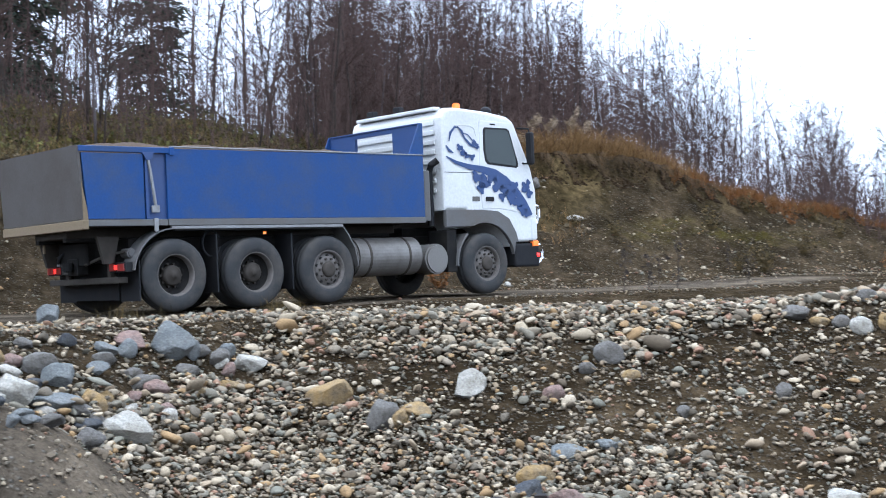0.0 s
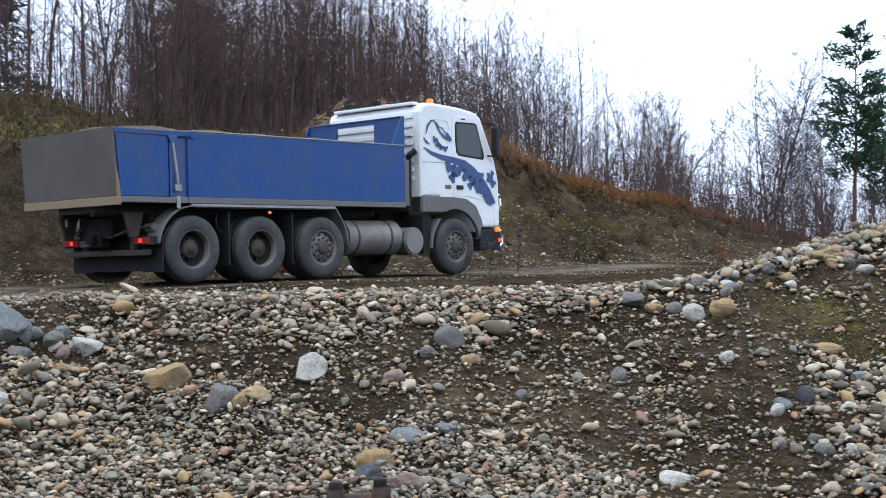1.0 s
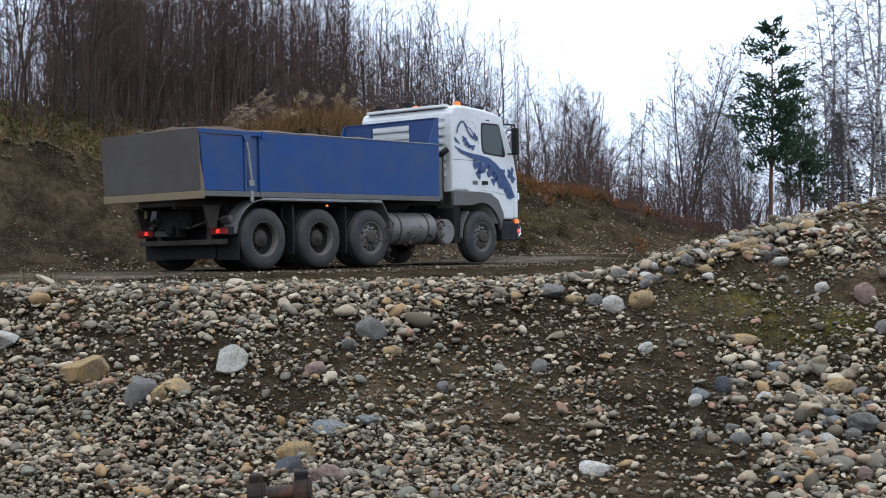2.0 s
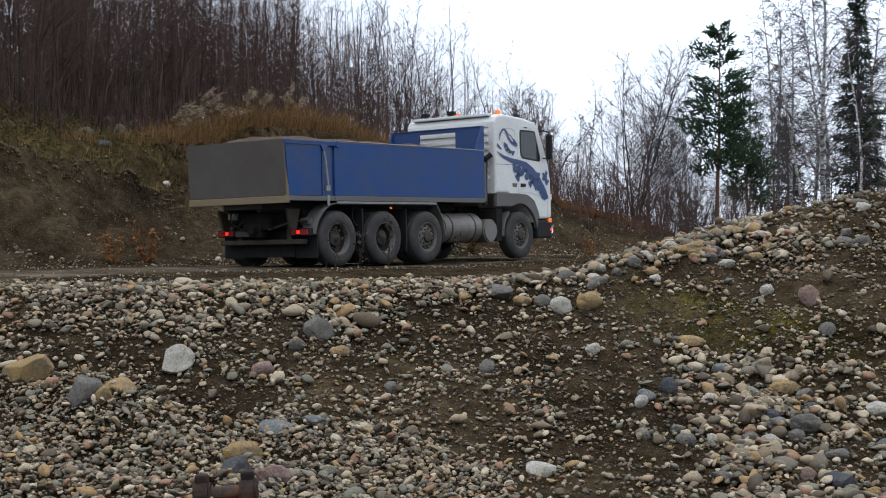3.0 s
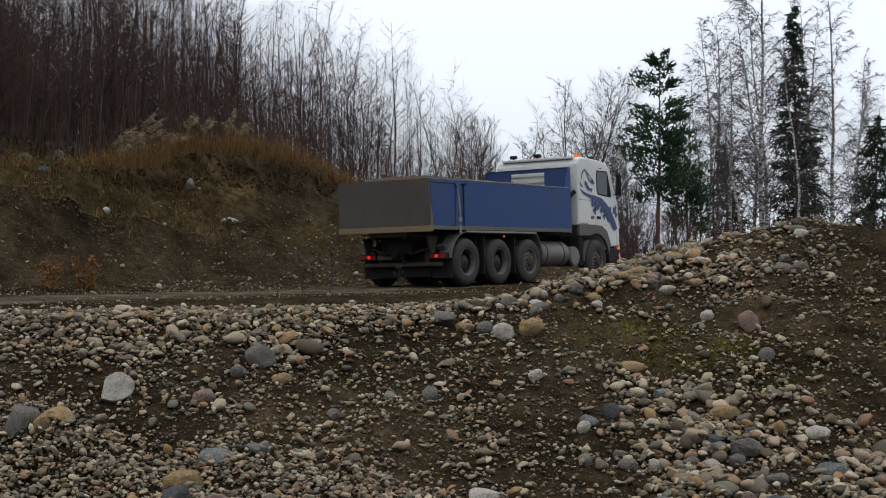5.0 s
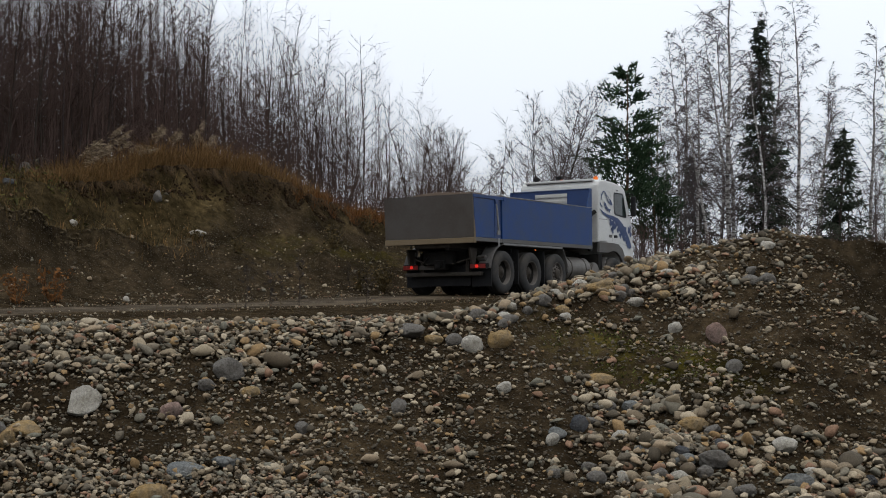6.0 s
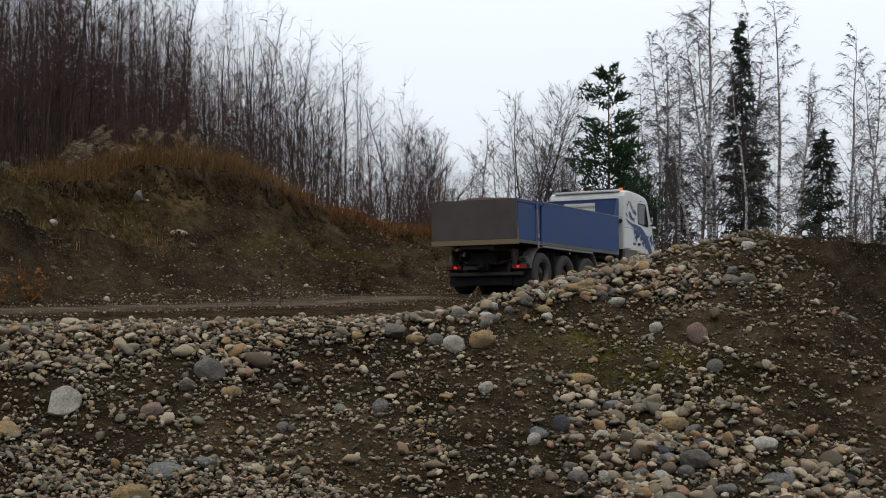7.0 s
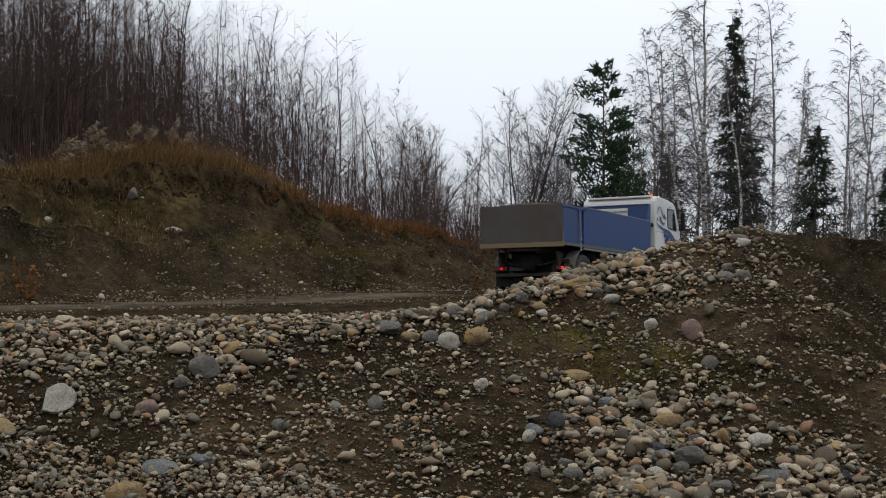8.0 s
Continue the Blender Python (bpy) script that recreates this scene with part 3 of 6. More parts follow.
        part("air_tank", drum(bmesh.new(), (-0.62, side * 1.0, 0.86), (0, 1, 0), 0.07, 0.24, 16), MAT_TRIM, ch)
        lamp = part("tail_lamp", boxed(-0.78, -0.66, *sorted((side * 0.74, side * 1.20)), 0.595, 0.735, bevel=0.01), MAT_BLACK, lorry, "tail lamp unit with lit red lenses")
        part("lens", boxed(-0.792, -0.781, *sorted((side * 0.76, side * 0.90)), 0.615, 0.715, bevel=0), MAT_RED_LENS, lamp)
        part("lens", boxed(-0.796, -0.781, *sorted((side * 0.905, side * 0.975)), 0.63, 0.70, bevel=0), MAT_RED, lamp)
        part("lens", boxed(-0.792, -0.781, *sorted((side * 0.99, side * 1.075)), 0.615, 0.715, bevel=0), MAT_RED_LENS, lamp)
        part("lens", boxed(-0.796, -0.781, *sorted((side * 1.08, side * 1.18)), 0.615, 0.715, bevel=0), MAT_RED_LENS, lamp)
    part("number_plate", boxed(-0.80, -0.785, 0.22, 0.70, 0.60, 0.70, bevel=0.003), MAT_GATE, ch, "dirty plate")
    part("rear_beam", boxed(-0.80, -0.66, -1.05, 1.12, 0.44, 0.53, bevel=0.015), MAT_MUD, ch, "muddy underrun beam")
    for y in (-0.7, 0.6):
        part("beam_bracket", boxed(-0.74, -0.66, y, y + 0.1, 0.5, 0.8), MAT_MUD, ch)
    part("tow_hitch", drum(box(bmesh.new(), -0.98, -0.8, -0.16, 0.16, 0.58, 0.82, 0.02), (-1.04, 0, 0.70), (0, 0, 1), 0.09, 0.14, 16), MAT_DARK, ch)
    part("hoses", pipe([(-0.9, 0.3, 0.95), (-1.0, 0.35, 0.85), (-1.0, 0.4, 0.78), (-0.9, 0.45, 0.84)], 0.025), MAT_BLACK, ch)
    part("hanging_strap", boxed(-1.2, -1.18, 0.42, 0.47, 0.92, 1.19, bevel=0), MAT_TAN, body)
    # plain dark box, added to block light passing beneath the body
    part("underbody_light_block", boxed(-0.5, 3.3, -0.80, 0.80, 0.66, 1.08, bevel=0.03), MAT_DARK, ch, "dark box added to cut light under the body")
    # flaps added to fill the gaps between the wheels with dark
    for x in (0.70, 2.04):
        for y in (-1.0, 1.0):
            part("shading_mud_flap", boxed(x - 0.012, x + 0.012, y - 0.24, y + 0.24, 0.25, 1.1, bevel=0), MAT_BLACK, ch)
    # rear mud flaps, which also darken the space under the tail
    for y in (-0.95, 0.95):
        part("shading_mud_flap", boxed(-0.58, -0.56, y - 0.27, y + 0.27, 0.18, 0.75, bevel=0), MAT_BLACK, ch)
    # black sheet standing in for the deep shade between the rear wheels
    part("rear_shade_sheet", boxed(-0.60, -0.58, -0.66, 0.66, 0.20, 0.72, bevel=0), MAT_BLACK, ch, "black sheet added to darken the space under the tail")
    for x in AXLES:
        part("axle", drum(bmesh.new(), (x, 0, WHEEL), (0, 1, 0), 0.09, 1.9, 14), MAT_DARK, ch)
    for x in AXLES[1:3]:
        d = bmesh.new()
        bmesh.ops.create_uvsphere(d, u_segments=16, v_segments=10, radius=0.24, matrix=Matrix.Translation((x, 0, WHEEL + 0.02)))
        part("differential", d, MAT_DARK, ch, smooth=True)
        for side in (-1, 1):
            part("leaf_spring", band(arc(x, 0.0, 0.72, 130, 50), 0.08, side * 0.41 - 0.04, side * 0.41 + 0.04), MAT_DARK, ch)
    for side in (-1, 1):
        a0, a1 = sorted((side * 0.92, side * 1.262))
        # splash guards
        part("mudguard", band(arc(0, WHEEL, 0.66, 172, 92), 0.018, a0, a1), MAT_TRIM, ch, "grey mudguard over the last wheel")
        part("side_rail", boxed(-0.05, 3.02, *sorted((side * 1.21, side * 1.264)), 1.185, 1.23, bevel=0.006), MAT_RAIL, ch, "pale dusty side rail")
        part("mudguard", band([(0.0, 1.165), (3.0, 1.165)], 0.012, a0, a1), MAT_DARK, ch)
        part("mudguard", band([(3.0, 1.21), (3.12, 1.05), (3.24, 0.85), (3.30, 0.56)], 0.02, a0, a1), MAT_TRIM, ch, "grey mudguard end")
        part("side_marker", boxed(1.5, 1.56, *sorted((side * 1.262, side * 1.27)), 1.09, 1.13, bevel=0), MAT_ORANGE, ch)
        part("hose_coil", pipe([(0.68 + 0.15 * math.cos(a), side * 1.12, 0.97 + 0.19 * math.sin(a)) for a in np.linspace(0.4, 6.0, 22)], 0.016), MAT_BLACK, ch)
        # tanks
        tank = part("fuel_tank", drum(bmesh.new(), (4.02, side * 0.92, 0.70), (1, 0, 0), 0.315, 1.36, 36, 0.03), MAT_ALU, ch, "dull dented fuel tank", smooth=False)
        for x in (3.60, 4.42):
            part("tank_strap", drum(bmesh.new(), (x, side * 0.92, 0.70), (1, 0, 0), 0.322, 0.05, 36, 0.004), MAT_MUD, tank)
        part("silencer", drum(bmesh.new(), (5.04, side * 0.98, 0.63), (0, 1, 0), 0.255, 0.44, 32, 0.03), MAT_ALU, ch, "round dusty silencer")
        part("step_box", boxed(5.28, 5.50, *sorted((side * 0.7, side * 1.18)), 0.40, 1.12, bevel=0.02), MAT_DARK, ch)
        part("front_mudguard", band(arc(6.13, WHEEL, 0.64, 182, 128), 0.03, *sorted((side * 0.9, side * 1.235))), MAT_TRIM, ch)
        part("air_pillar", boxed(4.83, 4.97, *sorted((side * 0.86, side * 1.16)), 1.27, 2.12, bevel=0.02), MAT_TRIM, ch, "grey upright behind the cab")
        part("intake_pipe", pipe([(5.08, side * 1.02, 1.2), (5.08, side * 1.02, 2.1), (5.08, side * 1.08, 2.22), (5.16, side * 1.16, 2.3)], 0.06, 12), MAT_BLACK, ch)
    part("engine_block", boxed(5.0, 7.0, -0.34, 0.34, 0.6, 1.2, bevel=0.03), MAT_DARK, ch)
    # cab
    arch = [(x, z) for x, z in arc(6.13, WHEEL, 0.70, 8, 118)]
    outline = [(5.22, 1.45), (5.22, 3.02), (5.27, 3.13), (5.38, 3.19), (5.6, 3.20), (6.3, 3.16), (6.78, 3.09), (6.93, 3.0), (7.10, 2.66), (7.33, 2.18), (7.43, 1.8), (7.44, 1.25), (7.40, 0.88), (6.86, 0.88)] + arch[2:] + [(5.7, 1.45)]
    cab = part("cab", slab(outline, -1.232, 1.232, 0.055), MAT_WHITE, lorry, "white cab with blue painted flowers")
    ribs = bmesh.new()
    for k in range(8):
        box(ribs, 5.195, 5.222, -1.05, 1.05, 1.75 + 0.165 * k, 1.83 + 0.165 * k, 0.01)
    part("rear_ribs", ribs, MAT_WHITE, cab)
    part("roof_lip", boxed(5.20, 5.36, -1.06, 1.06, 3.15, 3.215, bevel=0.02), MAT_WHITE, cab)
    for side in (-1, 1):
        o = lambda a, b: sorted((side * a, side * b))
        trim = [(5.23, 1.165), (5.23, 1.455), (6.1, 1.455), (6.45, 1.43), (6.72, 1.30), (6.88, 1.05), (6.93, 0.88), (6.86, 0.88)] + [(x, z) for x, z in arc(6.13, WHEEL, 0.70, 12, 112)] + [(5.62, 1.165)]
        part("arch_trim", slab(trim, *o(1.16, 1.246), 0.012), MAT_TRIM, cab, "grey plastic wheel-arch trim")
        door = part("door", slab([(6.085, 1.48), (6.06, 2.2), (6.085, 2.97), (6.12, 3.0), (6.80, 2.98), (6.88, 2.93), (7.09, 2.30), (7.16, 1.9), (7.17, 1.36), (6.9, 1.42), (6.5, 1.47)], *o(1.225, 1.2385), 0.006), MAT_WHITE, cab)
        win = [(6.19, 2.30), (6.16, 2.5), (6.165, 2.83), (6.20, 2.885), (6.74, 2.885), (6.80, 2.85), (6.99, 2.30), (6.99, 2.22), (6.95, 2.19), (6.25, 2.24)]
        frame_ = part("window_frame", slab(win, *o(1.226, 1.2425), 0.004), MAT_BLACK, door)
        part("window", slab([(6.575 + (x - 6.575) * 0.9, 2.54 + (z - 2.54) * 0.9) for x, z in win], *o(1.228, 1.2455), 0.003), MAT_GLASS, door, "dark tinted side window")
        part("handle", boxed(6.17, 6.36, *o(1.236, 1.256), 1.60, 1.68, bevel=0.008), MAT_BLACK, door, "black door handle")
        part("locker_flap", boxed(5.86, 6.03, *o(1.23, 1.24), 1.60, 1.68, bevel=0.005), MAT_TRIM, cab)
        part("panel_seam", boxed(5.24, 6.06, *o(1.228, 1.2345), 2.085, 2.095, bevel=0), MAT_TRIM, cab)
        part("moulding", pipe([(5.50, side * 1.232, 2.90), (5.86, side * 1.232, 2.90), (5.97, side * 1.232, 2.85), (6.0, side * 1.232, 2.72)], 0.007, 6), MAT_WHITE, cab)
        part("top_vent", boxed(6.34, 6.46, *o(1.236, 1.246), 2.93, 2.955, bevel=0.003), MAT_BLACK, door)
        part("mirror_arm", pipe([(7.02, side * 1.2, 2.9), (7.16, side * 1.36, 2.88), (7.18, side * 1.40, 2.7)], 0.018), MAT_BLACK, cab)
        part("mirror_arm", pipe([(7.10, side * 1.2, 2.28), (7.18, side * 1.36, 2.26), (7.18, side * 1.40, 2.4)], 0.018), MAT_BLACK, cab)
        part("mirror", boxed(7.12, 7.22, *o(1.31, 1.45), 2.24, 2.82, bevel=0.04), MAT_BLACK, cab, "large black wing mirror")
        part("corner_seam", boxed(7.20, 7.38, *o(1.226, 1.238), 0.885, 0.905, bevel=0), MAT_BLACK, cab)
        part("corner_panel", boxed(7.26, 7.40, *o(1.15, 1.245), 0.92, 1.30, bevel=0.02), MAT_WHITE, cab)
        part("indicator", boxed(7.28, 7.42, *o(1.16, 1.25), 0.80, 0.90, bevel=0.015), MAT_ORANGE, cab)
        part("position_lamp", boxed(7.38, 7.46, *o(1.16, 1.235), 0.61, 0.68, bevel=0.02), MAT_RED, cab)
        part("headlamp", boxed(7.38, 7.47, *o(0.66, 1.12), 0.74, 0.95, bevel=0.03), MAT_GLASS, cab)
        part("bull_bar", pipe([(7.36, side * 1.12, 1.52), (7.54, side * 1.12, 1.52), (7.60, side * 1.10, 1.47), (7.60, side * 1.10, 1.32), (7.54, side * 1.10, 1.22), (7.38, side * 1.10, 1.20)], 0.03, 10), MAT_CHROME, cab, "chrome front bar")
        part("bull_bar", pipe([(7.36, side * 1.14, 0.80), (7.52, side * 1.16, 0.82), (7.62, side * 1.12, 0.74), (7.62, side * 1.12, 0.58), (7.54, side * 1.10, 0.50)], 0.03, 10), MAT_CHROME, cab, "chrome front bar")
    part("bull_bar", pipe([(7.60, -1.10, 1.34), (7.64, -0.6, 1.34), (7.64, 0.6, 1.34), (7.60, 1.10, 1.34)], 0.03, 10), MAT_CHROME, cab, "chrome front bar")
    part("bumper", boxed(6.84, 7.46, -1.225, 1.225, 0.44, 0.86, bevel=0.04), MAT_BLACK, cab, "black dusty bumper")
    part("grille", boxed(7.42, 7.465, -0.75, 0.75, 0.98, 1.75, bevel=0.02), MAT_BLACK, cab)
    wind = bmesh.new()
    wind.faces.new([wind.verts.new(c) for c in ((7.355, -1.08, 2.18), (7.355, 1.08, 2.18), (6.985, 1.04, 2.95), (6.985, -1.04, 2.95))])
    bmesh.ops.solidify(wind, geom=wind.faces[:], thickness=0.012)
    part("windscreen", wind, MAT_GLASS, cab)
    part("sun_visor", slab([(6.93, 2.98), (7.16, 2.82), (7.17, 2.84), (6.95, 3.03)], -1.0, 1.0), MAT_BLACK, cab)
    for y in (-0.78, 0.35):
        b = part("beacon", drum(bmesh.new(), (5.98, y, 3.27), (0, 0, 1), 0.068, 0.15, 18, 0.02), MAT_ORANGE, cab, "orange warning beacon")
        part("beacon_foot", drum(bmesh.new(), (5.98, y, 3.185), (0, 0, 1), 0.07, 0.03, 18, 0), MAT_BLACK, b)
    horn = bmesh.new()
    bmesh.ops.create_uvsphere(horn, u_segments=20, v_segments=12, radius=0.085, matrix=Matrix.Translation((6.62, -0.86, 3.22)) @ Matrix.Diagonal((1.3, 1, 1, 1)))
    part("spot_lamp", horn, MAT_BLACK, cab, "round black roof lamp", smooth=True)
    part("antenna_foot", drum(bmesh.new(), (6.95, -1.0, 3.06), (0.3, -0.3, 1), 0.03, 0.16, 10, 0), MAT_BLACK, cab)
    for y in (0.78, 0.05):
        w = part("work_lamp", boxed(5.30, 5.42, y - 0.09, y + 0.09, 3.25, 3.34, bevel=0.02), MAT_BLACK, cab, "black work lamp")
        part("lamp_foot", boxed(5.34, 5.38, y - 0.03, y + 0.03, 3.19, 3.26, bevel=0), MAT_BLACK, w)
    build_decal(cab, -1.2475)
    build_decal(cab, 1.2475)
    # wheels
    wheels = []
    for k, x in enumerate(AXLES):
        for side in (-1, 1):
            w = build_wheel(lorry, k in (0, 1))
            wheels.append((w, x, side * 1.10, 0 if side < 0 else 180))
            if 0 < k < 3:
                part("inner_tyre", lathe([(0.3, 0.19), (0.36, 0.17), (0.48, 0.185), (0.522, 0.22), (0.525, 0.38), (0.5, 0.44), (0.3, 0.45)], 36), MAT_TYRE, w, smooth=True)
    return lorry, wheels


lorry, lorry_wheels = build_lorry()


# ---- stones ----
def stone_shape(level, seed, flat=0.6, sharp=0.0):
    """A unit pebble: verts and triangles."""
    bm = bmesh.new()
    bmesh.ops.create_icosphere(bm, subdivisions=level, radius=1.0)
    rng = random.Random(seed)
    cuts = [(Vector((rng.uniform(-1, 1), rng.uniform(-1, 1), rng.uniform(-1, 1))).normalized(), rng.uniform(0.42, 0.85)) for _ in range(11)] if sharp else []
    off = Vector((seed * 3.1, seed * 1.7, seed * 0.9))
    for v in bm.verts:
        c = v.co.copy()
        c *= 1 + 0.30 * noise.noise(c * 0.9 + off) + 0.14 * noise.noise(c * 2.3 + off) + 0.045 * noise.noise(c * 6.0 + off)
        for n, k in cuts:
            over = c.dot(n) - k
            if over > 0:
                c -= n * over * sharp
        v.co = Vector((c.x * rng.uniform(0.99, 1.01), c.y * 0.78, c.z * flat))
    bm.verts.ensure_lookup_table()
    verts = np.array([v.co for v in bm.verts])
    faces = np.array([[v.index for v in f.verts] for f in bm.faces])
    bm.free()
    return verts, faces


def turned(rng, n, tilt):
    """n random rotation matrices: any turn about z, a tilt of up to about tilt radians."""
    a, b, c = rng.uniform(0, 6.283, n), rng.normal(0, tilt, n), rng.normal(0, tilt, n)
    ca, sa, cb, sb, cc, sc = np.cos(a), np.sin(a), np.cos(b), np.sin(b), np.cos(c), np.sin(c)
    z, o = np.zeros(n), np.ones(n)
    rz = np.stack([np.stack([ca, -sa, z], -1), np.stack([sa, ca, z], -1), np.stack([z, z, o], -1)], 1)
    rx = np.stack([np.stack([o, z, z], -1), np.stack([z, cb, -sb], -1), np.stack([z, sb, cb], -1)], 1)
    ry = np.stack([np.stack([cc, z, sc], -1), np.stack([z, o, z], -1), np.stack([-sc, z, cc], -1)], 1)
    return rx @ ry @ rz


def stone_field(name, x, y, size, shapes, rng, label, sink=0.25, tilt=0.35, mat=None, smooth=False, lift=None):
    """Many stones as one mesh."""
    n = len(x)
    z = height(x, y) + size * (0.42 - sink) + (size * lift * rng.uniform(0, 1, n) if lift is not None else 0.0)
    rot = turned(rng, n, tilt)
    sc = size[:, None] * rng.uniform(0.75, 1.25, (n, 3)) * 0.5
    which = rng.randint(0, len(shapes), n)
    allv, allf, base = [], [], 0
    for k, (v, f) in enumerate(shapes):
        m = which == k
        w = np.einsum("nij,nvj->nvi", rot[m], v[None] * sc[m][:, None, :]) + np.stack([x[m], y[m], z[m]], -1)[:, None, :]
        c = m.sum()
        allv.append(w.reshape(-1, 3))
        allf.append((f[None] + (np.arange(c) * len(v))[:, None, None]).reshape(-1, 3) + base)
        base += c * len(v)
    ob = mesh_object(name, np.concatenate(allv), np.concatenate(allf).tolist(), mat or MAT_STONES, smooth=smooth)
    return tagged(ob, label, "gravel", kind="stuff")


def stoniness(x, y):
    """Share of the ground that stones cover (0 to 1), and how large they run (1 is usual)."""
    s, d = road_sd(x, y)
    r, b = np.hypot(x, y), np.degrees(np.arctan2(x, y))
    w = lip_radius(b) - r + 0.35 * waves(x, y, 1.9, 41) + 0.2 * waves(x, y, 0.7, 45)
    b = b + 0.9 * waves(x, y, 2.6, 44)
    edge = lambda v: np.clip(v, 0, 1)
    low = np.interp(b, [-8, -5, 1.6, 8.6, 13.4, 16], [1.3, 1.5, 2.3, 2.6, 3.8, 5.0])
    pebbles = edge((w - low) * 2.2) * edge((17 - b) / 3)
    rim = edge((w + 0.25) * 4) * edge((np.interp(b, [-8, 0, 7, 11, 16], [1.9, 1.3, 1.25, 0.7, 0.4]) - w) * 3) * edge((17 - b) / 2) * edge((b + 8.5) / 1.5)
    crest = edge((w + 0.7) * 3) * edge((0.45 + 0.25 * np.clip(b - 20, 0, 8) - w) * 1.6) * (1 - 0.5 * edge((b - 25) / 3)) * edge((b - 14.5) / 1.5) * edge((31.2 - b) * 1.0)
    fan = edge((w - 1.7 - 0.34 * (b - 19)) * 1.6) * edge((b - 19 - 0.75 * (w - 1.9)) / 1.6 + 0.6) * edge((33.5 - b + (w - 6) * 0.8) * 0.7)
    fan = fan * np.clip(0.68 + 0.45 * waves(x, y, 1.1, 46), 0.2, 1)
    crest = crest * np.clip(1.0 + 0.5 * waves(x, y, 1.0, 47), 0.45, 1)
    left = edge((-7.5 - b) / 1.5) * edge((w - 1.0) * 1.6)
    rough = edge((d - 3.0) / 1.5) * (w < 0) * 0.5
    cover_ = np.maximum.reduce([pebbles, rim * 0.95, crest, fan, left, np.interp(b, [16, 19], [0.42, 0.26]) + 0.2 * waves(x, y, 1.3, 43), rough])
    cover_ = cover_ * np.where((b > 30.8 + np.clip(w, 0, 9) * 0.9), 0.12, 1.0)
    big = 1.0 + 0.95 * crest + 0.95 * fan + 0.35 * rim - 0.15 * pebbles + 0.45 * left
    cover_ = np.where(w < -0.6, cover_ * 0.5, cover_)
    return cover_, big


def scatter(rng, n, gap=0.0):
    """Random places on the pit side, even per square metre, between the floor and the verge."""
    b = rng.uniform(-20, 36, n)
    r = np.sqrt(rng.uniform(9.6 ** 2, 23.5 ** 2, n))
    x, y = r * np.sin(np.radians(b)), r * np.cos(np.radians(b))
    s, d = road_sd(x, y)
    keep = (d > 2.0) & (r < lip_radius(b) + 3.0)
    return x[keep], y[keep]


SMALL = [stone_shape(1, k, 0.42 + 0.08 * (k % 4), 0.8) for k in range(9)]
MEDIUM = [stone_shape(2, 10 + k, 0.38 + 0.08 * (k % 4), 0.85) for k in range(14)]


def build_single_stones(x, y, size, rng):
    """The larger cobbles, each a piece of the ground."""
    meshes = []
    for k in range(12):
        v, f = stone_shape(2, 40 + k, 0.6 + 0.04 * (k % 4), 0.7)
        me = bpy.data.meshes.new("stone")
        me.from_pydata((v * 0.5).tolist(), [], f.tolist())
        me.shade_smooth()
        me.materials.append(MAT_STONE)
        meshes.append(me)
    for k in range(len(x)):
        ob = new("stone", meshes[k % 12])
        q = float(size[k])
        ob.matrix_world = pose(x[k], y[k], float(height(x[k], y[k])) + q * 0.24, rng.normal(0, 20), rng.normal(0, 20), rng.uniform(0, 360)) @ Matrix.Diagonal((q * rng.uniform(0.9, 1.3), q * rng.uniform(0.8, 1.15), q * rng.uniform(0.75, 1.1), 1))
        ob.parent = ground


